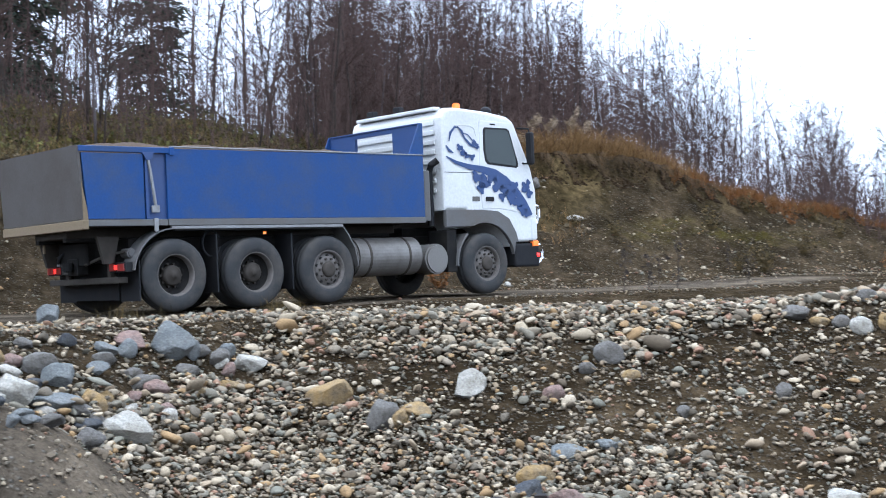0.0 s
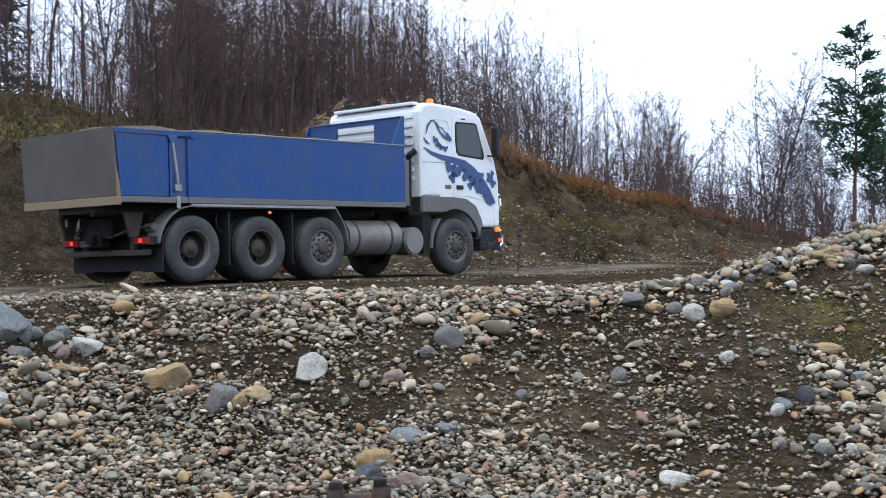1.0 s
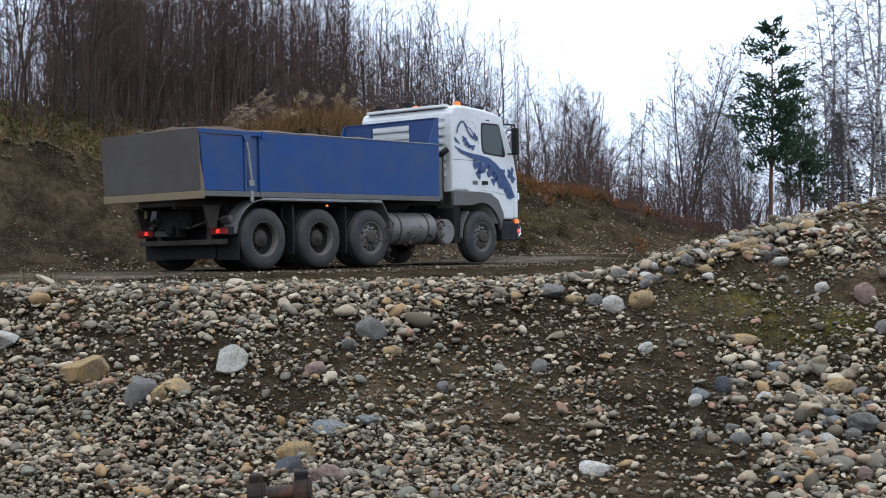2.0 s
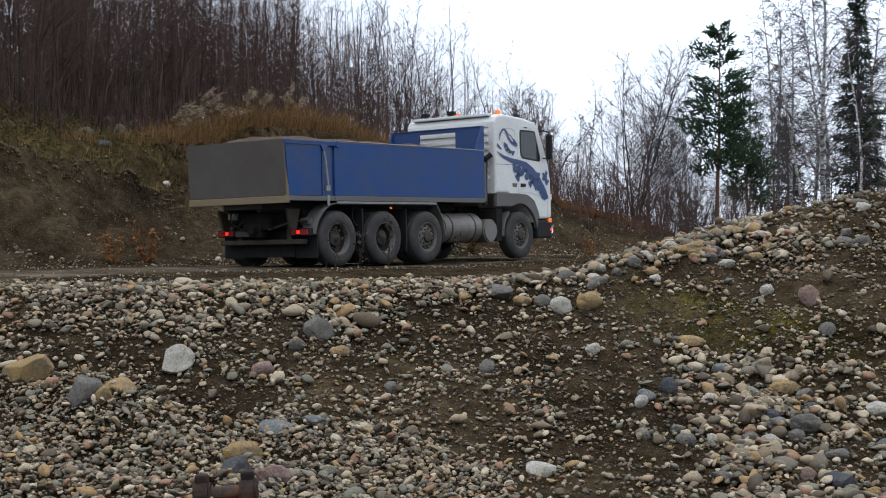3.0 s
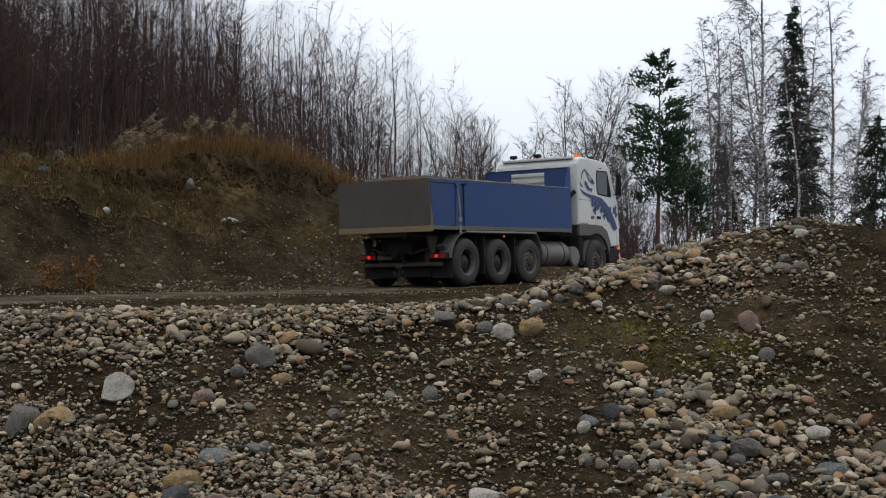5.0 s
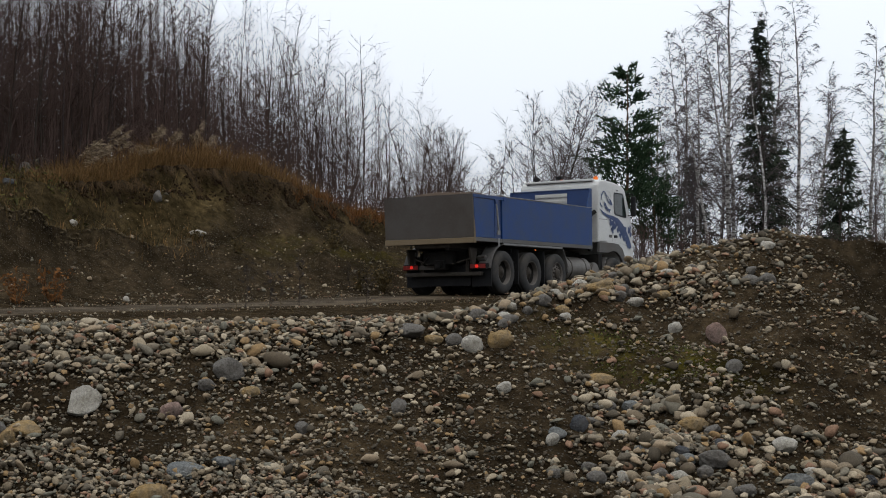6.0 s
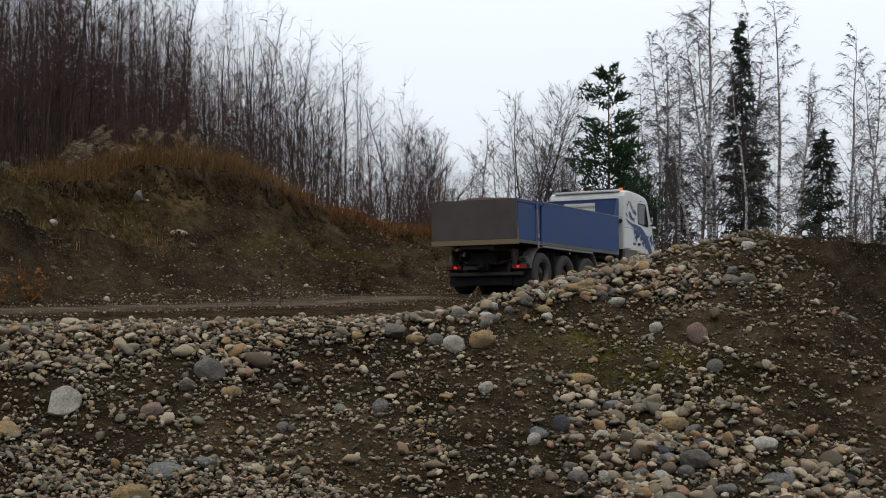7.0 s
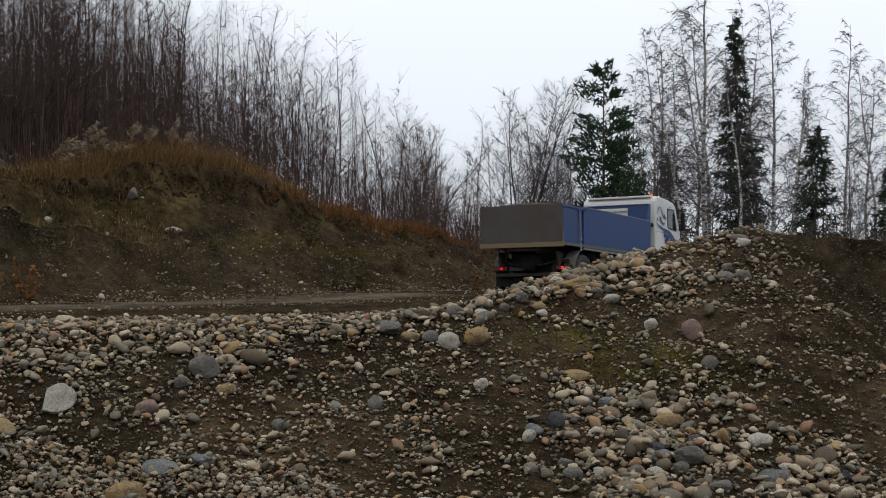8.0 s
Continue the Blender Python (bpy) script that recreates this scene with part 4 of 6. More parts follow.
def build_gravel():
    rng = np.random.RandomState(5)
    # fine gravel everywhere
    x, y = scatter(rng, 66000)
    c, big = stoniness(x, y)
    k = rng.uniform(0, 1, len(x)) < np.clip(0.26 + 0.30 * waves(x, y, 0.8, 48), 0.05, 0.5) + 0.15 * c
    x, y, big = x[k], y[k], big[k]
    size = np.clip(np.exp(rng.normal(-3.2, 0.38, len(x))) * (0.8 + 0.2 * big), 0.018, 0.09)
    stone_field("gravel", x, y, size, SMALL, rng, "loose dusty river gravel on the slope", 0.22, 0.4, MAT_GRIT)
    # pebbles in the bands and fans
    x, y = scatter(rng, 150000)
    c, big = stoniness(x, y)
    k = rng.uniform(0, 1, len(x)) < np.clip(c ** 1.4 * 0.66 * (1.2 - 0.4 * (big - 1)), 0.02, 1)
    x, y, big, c = x[k], y[k], big[k], c[k]
    size = np.clip(np.exp(rng.normal(-2.86, 0.36, len(x))) * (0.72 + 0.28 * big), 0.03, 0.16)
    fine = size < 0.098
    stone_field("pebbles", x[fine], y[fine], size[fine], SMALL, rng, "small rounded grey and buff pebbles on the slope", 0.10, 0.35, None, False, np.clip(c[fine] - 0.3, 0, 1) * 1.5)
    stone_field("pebbles", x[~fine], y[~fine], size[~fine], MEDIUM, rng, "flat rounded grey, buff and ochre pebbles on the slope", 0.08, 0.35, None, True, np.clip(c[~fine] - 0.3, 0, 1) * 0.9)
    # larger cobbles
    x, y = scatter(rng, 27000)
    c, big = stoniness(x, y)
    k = rng.uniform(0, 1, len(x)) < np.clip(c * c * 0.40 * (0.7 + 1.1 * (big - 1)), 0, 1)
    x, y, big, c = x[k], y[k], big[k], c[k]
    size = np.clip(np.exp(rng.normal(-2.2, 0.3, len(x))) * (0.62 + 0.38 * big), 0.07, 0.3)
    b, r = np.degrees(np.arctan2(x, y)), np.hypot(x, y)
    near = (b > -6) & (b < 29) & (r < lip_radius(b) + 0.2) & (r > 9.5)
    cut = np.sort(size[near])[-300]
    own = near & (size > cut)
    build_single_stones(x[own], y[own], size[own], rng)
    x, y, size, c = x[~own], y[~own], size[~own], c[~own]
    stone_field("cobbles", x, y, size, MEDIUM, rng, "rounded grey, buff and ochre cobbles on the slope", 0.12, 0.4, None, True, np.clip(c - 0.4, 0, 1) * 0.6)
    # loose grit beside the wheel tracks and on the near soil heap
    s, d = rng.uniform(-10, 34, 9000), rng.uniform(-3.4, 3.4, 9000)
    k = rng.uniform(0, 1, 9000) < np.clip(0.12 + 0.5 * (np.abs(d) - 1.3), 0.08, 1)
    x, y = road_xy(s[k], d[k])
    stone_field("road_grit", x, y, np.clip(np.exp(rng.normal(-3.3, 0.4, len(x))), 0.02, 0.11), SMALL, rng, "loose grit along the edges of the haul road", 0.2, 0.3, MAT_STONES)
    b, r = np.radians(rng.uniform(-27, -9, 2600)), rng.uniform(5.2, 8.4, 2600)
    stone_field("heap_grit", r * np.sin(b), r * np.cos(b), np.clip(np.exp(rng.normal(-3.9, 0.45, 2600)), 0.008, 0.06), SMALL, rng, "fine grit on a heap of dark soil", 0.2, 0.3, MAT_STONES)
    # sparse stones on the bank and the verge
    s, t = rng.uniform(-12, 42, 8600), rng.uniform(2.4, 9.0, 8600)
    x, y = road_xy(s, -t)
    x, y = np.asarray(x), np.asarray(y)
    k = (waves(x, y, 3.0, 51) + 0.4 * waves(x, y, 0.9, 52) > np.interp(s, [10, 15], [0.1, -0.5]) + 0.1 * (t - 4)) & (np.degrees(np.arctan2(x, y)) < 24)
    x, y = x[k], y[k]
    stone_field("bank_stones", x, y, np.clip(np.exp(rng.normal(-2.85, 0.42, len(x))), 0.03, 0.24), SMALL, rng, "scattered small stones on the earth bank", 0.2, 0.3, MAT_STONES)


build_gravel()


def boulder_material(name, colour, other):
    m, n, l, bsdf = material(name, 0.8, 0.0, 0.1)
    patch = ramp(n, l, tex(n, l, 5, 8, 0.7), [(0.38, (0, 0, 0)), (0.66, (1, 1, 1))])
    col = mix(n, l, patch, colour, other)
    fine = tex(n, l, 50, 6, 0.7)
    col = mix(n, l, 0.8, col, ramp(n, l, fine, [(0.32, (0.45,) * 3), (0.68, (1.25,) * 3)]), "MULTIPLY")
    # earth caught in hollows and smeared on the faces
    col = mix(n, l, ramp(n, l, tex(n, l, 9, 8, 0.75), [(0.53, (0, 0, 0)), (0.70, (0.5,) * 3)]), col, (0.052, 0.041, 0.029))
    l.new(col, bsdf.inputs["Base Color"])
    bump(n, l, bsdf, tex(n, l, 14, 8, 0.75), 0.9, 0.05)
    return m


ROCKS = {
    "pale": boulder_material("pale_boulder", (0.36, 0.34, 0.295), (0.26, 0.235, 0.19)),
    "grey": boulder_material("grey_boulder", (0.136, 0.126, 0.112), (0.098, 0.088, 0.075)),
    "blue": boulder_material("blue_grey_boulder", (0.108, 0.114, 0.112), (0.178, 0.178, 0.168)),
    "ochre": boulder_material("ochre_boulder", (0.27, 0.175, 0.070), (0.19, 0.145, 0.09)),
    "pink": boulder_material("reddish_boulder", (0.2079, 0.1357, 0.1096), (0.1558, 0.1155, 0.0981)),
    "slate": boulder_material("dark_slate_boulder", (0.0433, 0.0462, 0.0519), (0.0808, 0.0808, 0.0808)),
}
TINTS = {"pale": "pale cream", "grey": "smooth grey", "blue": "blue-grey", "ochre": "ochre-yellow", "pink": "reddish pink", "slate": "dark slate"}


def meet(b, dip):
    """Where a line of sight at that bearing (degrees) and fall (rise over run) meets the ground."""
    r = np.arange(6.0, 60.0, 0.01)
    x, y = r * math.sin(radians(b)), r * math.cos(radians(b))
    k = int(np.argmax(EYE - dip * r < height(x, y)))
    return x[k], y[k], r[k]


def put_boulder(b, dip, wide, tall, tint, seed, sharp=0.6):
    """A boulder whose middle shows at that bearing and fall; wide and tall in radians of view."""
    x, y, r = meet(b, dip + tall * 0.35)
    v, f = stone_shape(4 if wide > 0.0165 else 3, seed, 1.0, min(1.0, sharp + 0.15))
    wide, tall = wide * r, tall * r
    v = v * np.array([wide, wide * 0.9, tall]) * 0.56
    me = bpy.data.meshes.new("boulder")
    me.from_pydata(v.tolist(), [], f.tolist())
    me.shade_smooth()
    me.materials.append(ROCKS[tint])
    ob = new("boulder", me)
    ob.matrix_world = pose(x, y, float(height(x, y)) + tall * 0.30, 0, random.Random(seed).uniform(-8, 8), -b)
    shape = "angular" if sharp > 0.7 else "rounded"
    tagged(ob, f"{TINTS[tint]} {shape} boulder half sunk in the gravel slope", "boulder", "boulders on the slope")
    return ob


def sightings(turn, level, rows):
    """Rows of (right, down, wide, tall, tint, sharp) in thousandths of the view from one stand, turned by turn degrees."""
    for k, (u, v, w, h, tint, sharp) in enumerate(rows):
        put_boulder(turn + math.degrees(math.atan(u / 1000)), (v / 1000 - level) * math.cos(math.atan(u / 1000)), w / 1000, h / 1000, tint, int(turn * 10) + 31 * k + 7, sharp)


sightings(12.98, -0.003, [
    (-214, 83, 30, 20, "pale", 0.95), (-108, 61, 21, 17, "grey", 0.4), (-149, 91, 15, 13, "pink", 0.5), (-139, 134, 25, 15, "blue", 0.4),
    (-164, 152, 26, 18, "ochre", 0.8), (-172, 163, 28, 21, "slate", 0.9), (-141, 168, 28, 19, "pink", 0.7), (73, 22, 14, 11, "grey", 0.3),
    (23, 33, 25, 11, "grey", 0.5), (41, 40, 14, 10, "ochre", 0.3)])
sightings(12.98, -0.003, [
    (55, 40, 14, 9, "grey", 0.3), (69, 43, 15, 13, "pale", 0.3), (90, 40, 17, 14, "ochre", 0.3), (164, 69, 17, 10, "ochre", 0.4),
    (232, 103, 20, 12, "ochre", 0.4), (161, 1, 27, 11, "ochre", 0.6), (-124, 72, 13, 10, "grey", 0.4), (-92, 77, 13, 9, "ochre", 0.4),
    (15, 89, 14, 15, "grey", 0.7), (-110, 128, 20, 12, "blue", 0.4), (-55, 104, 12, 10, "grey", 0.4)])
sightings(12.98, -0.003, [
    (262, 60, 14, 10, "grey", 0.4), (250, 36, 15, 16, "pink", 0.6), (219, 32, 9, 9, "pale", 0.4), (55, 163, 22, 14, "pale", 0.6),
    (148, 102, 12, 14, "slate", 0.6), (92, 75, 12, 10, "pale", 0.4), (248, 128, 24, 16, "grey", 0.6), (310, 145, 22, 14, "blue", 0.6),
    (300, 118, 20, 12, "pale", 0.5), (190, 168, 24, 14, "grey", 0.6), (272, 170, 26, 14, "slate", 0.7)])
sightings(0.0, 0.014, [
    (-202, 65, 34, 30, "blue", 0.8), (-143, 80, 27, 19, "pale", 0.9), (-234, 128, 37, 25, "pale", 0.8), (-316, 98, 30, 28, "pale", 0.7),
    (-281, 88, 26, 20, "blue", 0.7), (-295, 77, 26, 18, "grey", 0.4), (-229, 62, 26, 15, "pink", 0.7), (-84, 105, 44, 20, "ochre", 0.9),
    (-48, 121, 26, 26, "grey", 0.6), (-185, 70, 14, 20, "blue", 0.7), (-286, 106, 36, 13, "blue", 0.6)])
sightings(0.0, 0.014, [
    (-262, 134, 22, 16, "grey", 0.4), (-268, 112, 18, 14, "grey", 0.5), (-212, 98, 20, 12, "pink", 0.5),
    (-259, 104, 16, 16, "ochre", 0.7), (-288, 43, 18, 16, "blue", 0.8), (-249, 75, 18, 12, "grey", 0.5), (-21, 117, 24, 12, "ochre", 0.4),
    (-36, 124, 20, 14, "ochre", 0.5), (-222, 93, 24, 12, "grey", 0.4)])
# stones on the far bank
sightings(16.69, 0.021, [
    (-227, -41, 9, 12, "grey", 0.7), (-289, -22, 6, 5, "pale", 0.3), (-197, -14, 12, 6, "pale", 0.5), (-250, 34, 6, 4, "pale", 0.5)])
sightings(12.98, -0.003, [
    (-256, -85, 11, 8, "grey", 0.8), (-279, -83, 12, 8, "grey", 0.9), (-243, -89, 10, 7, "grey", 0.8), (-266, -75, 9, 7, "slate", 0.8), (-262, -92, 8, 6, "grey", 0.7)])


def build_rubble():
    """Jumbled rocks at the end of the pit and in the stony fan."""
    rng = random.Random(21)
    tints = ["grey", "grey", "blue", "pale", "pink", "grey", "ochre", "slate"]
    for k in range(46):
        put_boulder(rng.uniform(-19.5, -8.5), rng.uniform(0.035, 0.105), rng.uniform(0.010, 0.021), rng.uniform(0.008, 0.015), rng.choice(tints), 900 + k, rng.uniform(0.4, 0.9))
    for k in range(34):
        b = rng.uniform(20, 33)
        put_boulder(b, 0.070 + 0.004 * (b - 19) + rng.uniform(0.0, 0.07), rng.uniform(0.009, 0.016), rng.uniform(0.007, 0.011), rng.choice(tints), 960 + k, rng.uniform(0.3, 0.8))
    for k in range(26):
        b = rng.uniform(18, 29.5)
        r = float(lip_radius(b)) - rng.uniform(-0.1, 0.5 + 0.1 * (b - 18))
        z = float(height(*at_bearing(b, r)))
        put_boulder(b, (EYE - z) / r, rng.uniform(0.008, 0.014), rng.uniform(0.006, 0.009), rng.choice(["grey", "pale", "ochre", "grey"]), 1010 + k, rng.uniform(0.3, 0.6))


def at_bearing(b, r):
    return r * math.sin(radians(b)), r * math.cos(radians(b))


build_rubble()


def build_clods():
    """Torn sod under the hump's grass, and the ragged lip of the lower scar."""
    rng = np.random.RandomState(17)
    sod = plain("dark_sod", (0.026, 0.015, 0.007), 1.0, 0, (0.010, 0.006, 0.003), 0.8, 4.0, 30, 0.02)
    lip = plain("pale_turf_edge", (0.085, 0.064, 0.036), 1.0, 0, (0.04, 0.03, 0.018), 0.8, 4.0, 30, 0.02)
    s = np.concatenate([rng.uniform(13.2, 24, 1900), rng.uniform(22, 37, 700)])
    t = 8.0 + rng.uniform(0, 0.42, 2600) + 0.10 * waves(s, s * 0.3, 1.2, 33)
    x, y = road_xy(s, -t)
    ob = stone_field("torn_sod", np.asarray(x), np.asarray(y), rng.uniform(0.03, 0.15, 2600), SMALL, rng, "dark torn sod hanging under the grass edge", 0.34, 0.6, sod)
    tagged(ob, category="sod")
    s = rng.uniform(-8, 17, 1100)
    t = np.interp(s, [-8, 12, 17], [6.12, 6.12, 6.7]) + rng.normal(0, 0.06, 1100)
    x, y = road_xy(s, -t)
    ob = stone_field("turf_edge", np.asarray(x), np.asarray(y), rng.uniform(0.04, 0.15, 1100), SMALL, rng, "ragged pale turf edge above the eroded bank", 0.25, 0.5, lip)
    tagged(ob, category="sod")


build_clods()


# ---- trees ----
MAT_BARK = plain("grey_brown_bark", (0.042, 0.033, 0.027), 0.95, 0, (0.020, 0.015, 0.012), 0.7, 6.0, 40, 0.01)
MAT_TWIG = plain("reddish_brown_twigs", (0.064, 0.041, 0.034), 0.95, 0, (0.034, 0.022, 0.018), 0.7, 3.0, 40, 0.004)
MAT_FAR_TWIG = plain("grey_birch_twigs", (0.086, 0.071, 0.069), 0.95, 0, (0.053, 0.042, 0.041), 0.7, 3.0, 40, 0.004)
MAT_PINE_BARK = plain("orange_pine_bark", (0.112, 0.056, 0.030), 0.95, 0, (0.053, 0.038, 0.030), 0.7, 5.0, 30, 0.01)


def birch_material():
    m, n, l, bsdf = material("birch_bark", 0.85)
    c = n.new("ShaderNodeTexCoord")
    mp = n.new("ShaderNodeMapping")
    mp.inputs["Scale"].default_value = (2.0, 2.0, 9.0)
    l.new(c.outputs["Object"], mp.inputs[0])
    t = n.new("ShaderNodeTexNoise")
    t.inputs["Scale"].default_value = 2.2
    t.inputs["Detail"].default_value = 6
    l.new(mp.outputs[0], t.inputs["Vector"])
    l.new(ramp(n, l, t.outputs["Fac"], [(0.44, (0.035, 0.03, 0.028)), (0.52, (0.46, 0.44, 0.42)), (0.8, (0.62, 0.60, 0.57))]), bsdf.inputs["Base Color"])
    return m


def needle_material(name, a, b):
    m, n, l, bsdf = material(name, 0.8)
    pick = n.new("ShaderNodeNewGeometry").outputs["Random Per Island"]
    l.new(ramp(n, l, pick, [(0.0, a), (1.0, b)]), bsdf.inputs["Base Color"])
    return m


MAT_BIRCH = birch_material()
MAT_SPRUCE = needle_material("spruce_needles", (0.010, 0.015, 0.010), (0.036, 0.046, 0.028))
MAT_PINE = needle_material("pine_needles", (0.012, 0.028, 0.014), (0.034, 0.058, 0.026))


def rods(name, segs, mat, parent, sides=3, label=""):
    """Tapered rods from rows of x0 y0 z0 x1 y1 z1 r0 r1, as one mesh."""
    q = np.asarray(segs, float)
    p0, p1, r0, r1 = q[:, :3], q[:, 3:6], q[:, 6], q[:, 7]
    way = p1 - p0
    way /= np.linalg.norm(way, axis=1)[:, None] + 1e-9
    ref = np.where(np.abs(way[:, 2:3]) > 0.9, np.array([[1.0, 0, 0]]), np.array([[0, 0, 1.0]]))
    u = np.cross(way, ref)
    u /= np.linalg.norm(u, axis=1)[:, None]
    v = np.cross(way, u)
    a = np.arange(sides) * 6.28318 / sides
    ring = u[:, None, :] * np.cos(a)[None, :, None] + v[:, None, :] * np.sin(a)[None, :, None]
    low, top = p0[:, None, :] + ring * r0[:, None, None], p1[:, None, :] + ring * r1[:, None, None]
    k = np.arange(sides)
    f = np.stack([k, (k + 1) % sides, (k + 1) % sides + sides, k + sides], -1)
    tip = r1 < 0.7 * r0
    full = ~tip
    verts = np.concatenate([low[full], top[full]], 1).reshape(-1, 3)
    faces = (f[None] + (np.arange(full.sum()) * 2 * sides)[:, None, None]).reshape(-1, 4).tolist()
    if tip.any():
        base = len(verts)
        verts = np.concatenate([verts, np.concatenate([low[tip], p1[tip][:, None, :]], 1).reshape(-1, 3)])
        g = np.stack([k, (k + 1) % sides, np.full(sides, sides)], -1)
        faces += (g[None] + (np.arange(tip.sum()) * (sides + 1))[:, None, None] + base).reshape(-1, 3).tolist()
    return mesh_object(name, verts, faces, mat, parent, True, label)


def loft(name, pts, radii, mat, parent, sides=6):
    """One round tapering trunk through the points."""
    a = np.arange(sides) * 6.28318 / sides
    verts = np.concatenate([np.stack([p[0] + q * np.cos(a), p[1] + q * np.sin(a), np.full(sides, p[2])], -1) for p, q in zip(pts, radii)])
    n = len(pts)
    faces = [[i * sides + k, i * sides + (k + 1) % sides, (i + 1) * sides + (k + 1) % sides, (i + 1) * sides + k] for i in range(n - 1) for k in range(sides)]
    faces += [list(range(sides))[::-1], [(n - 1) * sides + k for k in range(sides)]]
    return mesh_object(name, verts, faces, mat, parent, True)


def stem(rng, tall, lean, wiggle, n=8):
    pts = [np.zeros(3)]
    d = np.array([rng.normal(0, lean), rng.normal(0, lean), 1.0])
    for k in range(n):
        d = d + np.array([rng.normal(0, wiggle), rng.normal(0, wiggle), 0])
        pts.append(pts[-1] + d / np.linalg.norm(d) * tall / n)
    return pts


def along(pts, f):
    q = f * (len(pts) - 1)
    i = min(int(q), len(pts) - 2)
    return pts[i] + (pts[i + 1] - pts[i]) * (q - i)


def bare_tree(name, seed, tall, girth, branches, reach, rise, twigs, droop, low, bark, twig_mat, stems=1, lean=0.03, twig_r=0.006):
    """A leafless tree: trunk and crown of branches and twigs."""
    rng = np.random.RandomState(seed)
    tree = new(name)
    crown = []
    for st in range(stems):
        pts = stem(rng, tall * rng.uniform(0.8, 1.0) if stems > 1 else tall, lean if stems == 1 else 0.24, 0.06)
        n = len(pts) - 1
        loft("trunk" if stems == 1 else "stem", pts, [girth * (1 - k / n) ** 0.9 + 0.006 for k in range(n + 1)], bark, tree)
        for k in range(branches):
            f = low + (0.98 - low) * (k + rng.uniform(0, 1)) / branches
            p = along(pts, f)
            az = rng.uniform(0, 6.283)
            long_ = tall * reach * (1.15 - f) * rng.uniform(0.6, 1.2) + 0.25
            up = rise * rng.uniform(0.8, 1.25)
            d = np.array([math.cos(az) * math.cos(up), math.sin(az) * math.cos(up), math.sin(up)])
            rad = min(0.020, girth * 0.32) * (1.1 - f) + 0.006
            bits = 3
            bp = [p]
            for j in range(bits):
                d = d + np.array([rng.normal(0, 0.12), rng.normal(0, 0.12), 0.16 - droop * 0.35 * j])
                d /= np.linalg.norm(d)
                q = bp[-1] + d * long_ / bits
                crown.append([*bp[-1], *q, rad * (1 - j / bits) + 0.003, rad * (1 - (j + 1) / bits) + 0.003])
                bp.append(q)
            for j in range(twigs):
                g = rng.uniform(0.2, 1.0)
                a = along(bp, g)
                az2 = az + rng.normal(0, 0.9)
                el = up + rng.normal(0.1, 0.45) - droop
                tl = long_ * rng.uniform(0.18, 0.42)
                e = np.array([math.cos(az2) * math.cos(el), math.sin(az2) * math.cos(el), math.sin(el)])
                m = a + e * tl * 0.55
                e2 = e + np.array([rng.normal(0, 0.2), rng.normal(0, 0.2), 0.15 - droop * 1.1])
                e2 /= np.linalg.norm(e2)
                z = m + e2 * tl * 0.55
                crown.append([*a, *m, twig_r, twig_r * 0.8])
                crown.append([*m, *z, twig_r * 0.8, twig_r * 0.45])
                if rng.uniform() < 0.6:
                    y2 = m + (e + np.array([rng.normal(0, 0.5), rng.normal(0, 0.5), -droop * 0.6])) * tl * 0.4
                    crown.append([*m, *y2, twig_r * 0.7, twig_r * 0.4])
    rods("crown", crown, twig_mat, tree, 3)
    return tree


def conifer(name, seed, tall, spread, low, pine):
    """An evergreen: trunk, boughs and a crown of many small needle sprays."""
    rng = np.random.RandomState(seed)
    tree = new(name)
    pts = stem(rng, tall, 0.02, 0.012, 10)
    g = 0.011 * tall
    loft("trunk", pts, [g * (1 - k / 10) + 0.01 for k in range(11)], MAT_PINE_BARK if pine else MAT_BARK, tree, 8)
    boughs, v, f = [], [], []
    levels = int(tall * (2.9 if pine else 3.4))
    for k in range(levels):
        q = low + (0.985 - low) * k / levels
        full = (1 - (q - low) / (1 - low))
        if pine:
            full = 0.12 + 1.0 * math.sin(min(1.0, full * 1.2) * 1.8)
        for j in range(rng.randint(4, 7)):
            if rng.uniform() < (0.42 if pine else 0.16):
                continue
            p = along(pts, min(0.995, q + rng.uniform(-0.02, 0.02)))
            az = rng.uniform(0, 6.283)
            long_ = spread * max(full, 0.05) * rng.uniform(0.55, 1.15) + 0.15
            el = (0.35 if pine else -0.18) + rng.normal(0, 0.14)
            d = np.array([math.cos(az) * math.cos(el), math.sin(az) * math.cos(el), math.sin(el)])
            mid, end = p + d * long_ * 0.6, p + d * long_ + np.array([0, 0, (0.18 if pine else 0.10) * long_])
            boughs += [[*p, *mid, 0.022, 0.014], [*mid, *end, 0.014, 0.006]]
            count = int(10 + long_ * (34 if pine else 30))
            for i in range(count):
                h = rng.uniform(0.45 if pine else 0.12, 1.03)
                c = p + (end - p) * h + rng.normal(0, 0.10 if pine else 0.07, 3) * np.array([1, 1, 0.6]) * (0.5 + long_)
                if not pine:
                    c[2] -= abs(rng.normal(0, 0.10))
                e = d + rng.normal(0, 0.55, 3) + np.array([0, 0, 0.35 if pine else -0.25])
                e /= np.linalg.norm(e)
                w = np.cross(e, rng.normal(0, 1, 3))
                w /= np.linalg.norm(w)
                l_, b_ = rng.uniform(0.14, 0.30), rng.uniform(0.026, 0.054)
                n = len(v)
                v += [c - w * b_, c + w * b_, c + e * l_ + w * b_ * 0.3, c + e * l_ - w * b_ * 0.3]
                f.append([n, n + 1, n + 2, n + 3])
    tagged(rods("branchwork", boughs, MAT_BARK, tree, 4), kind="stuff")
    mesh_object("crown", np.array(v), f, MAT_PINE if pine else MAT_SPRUCE, tree)
    return tree


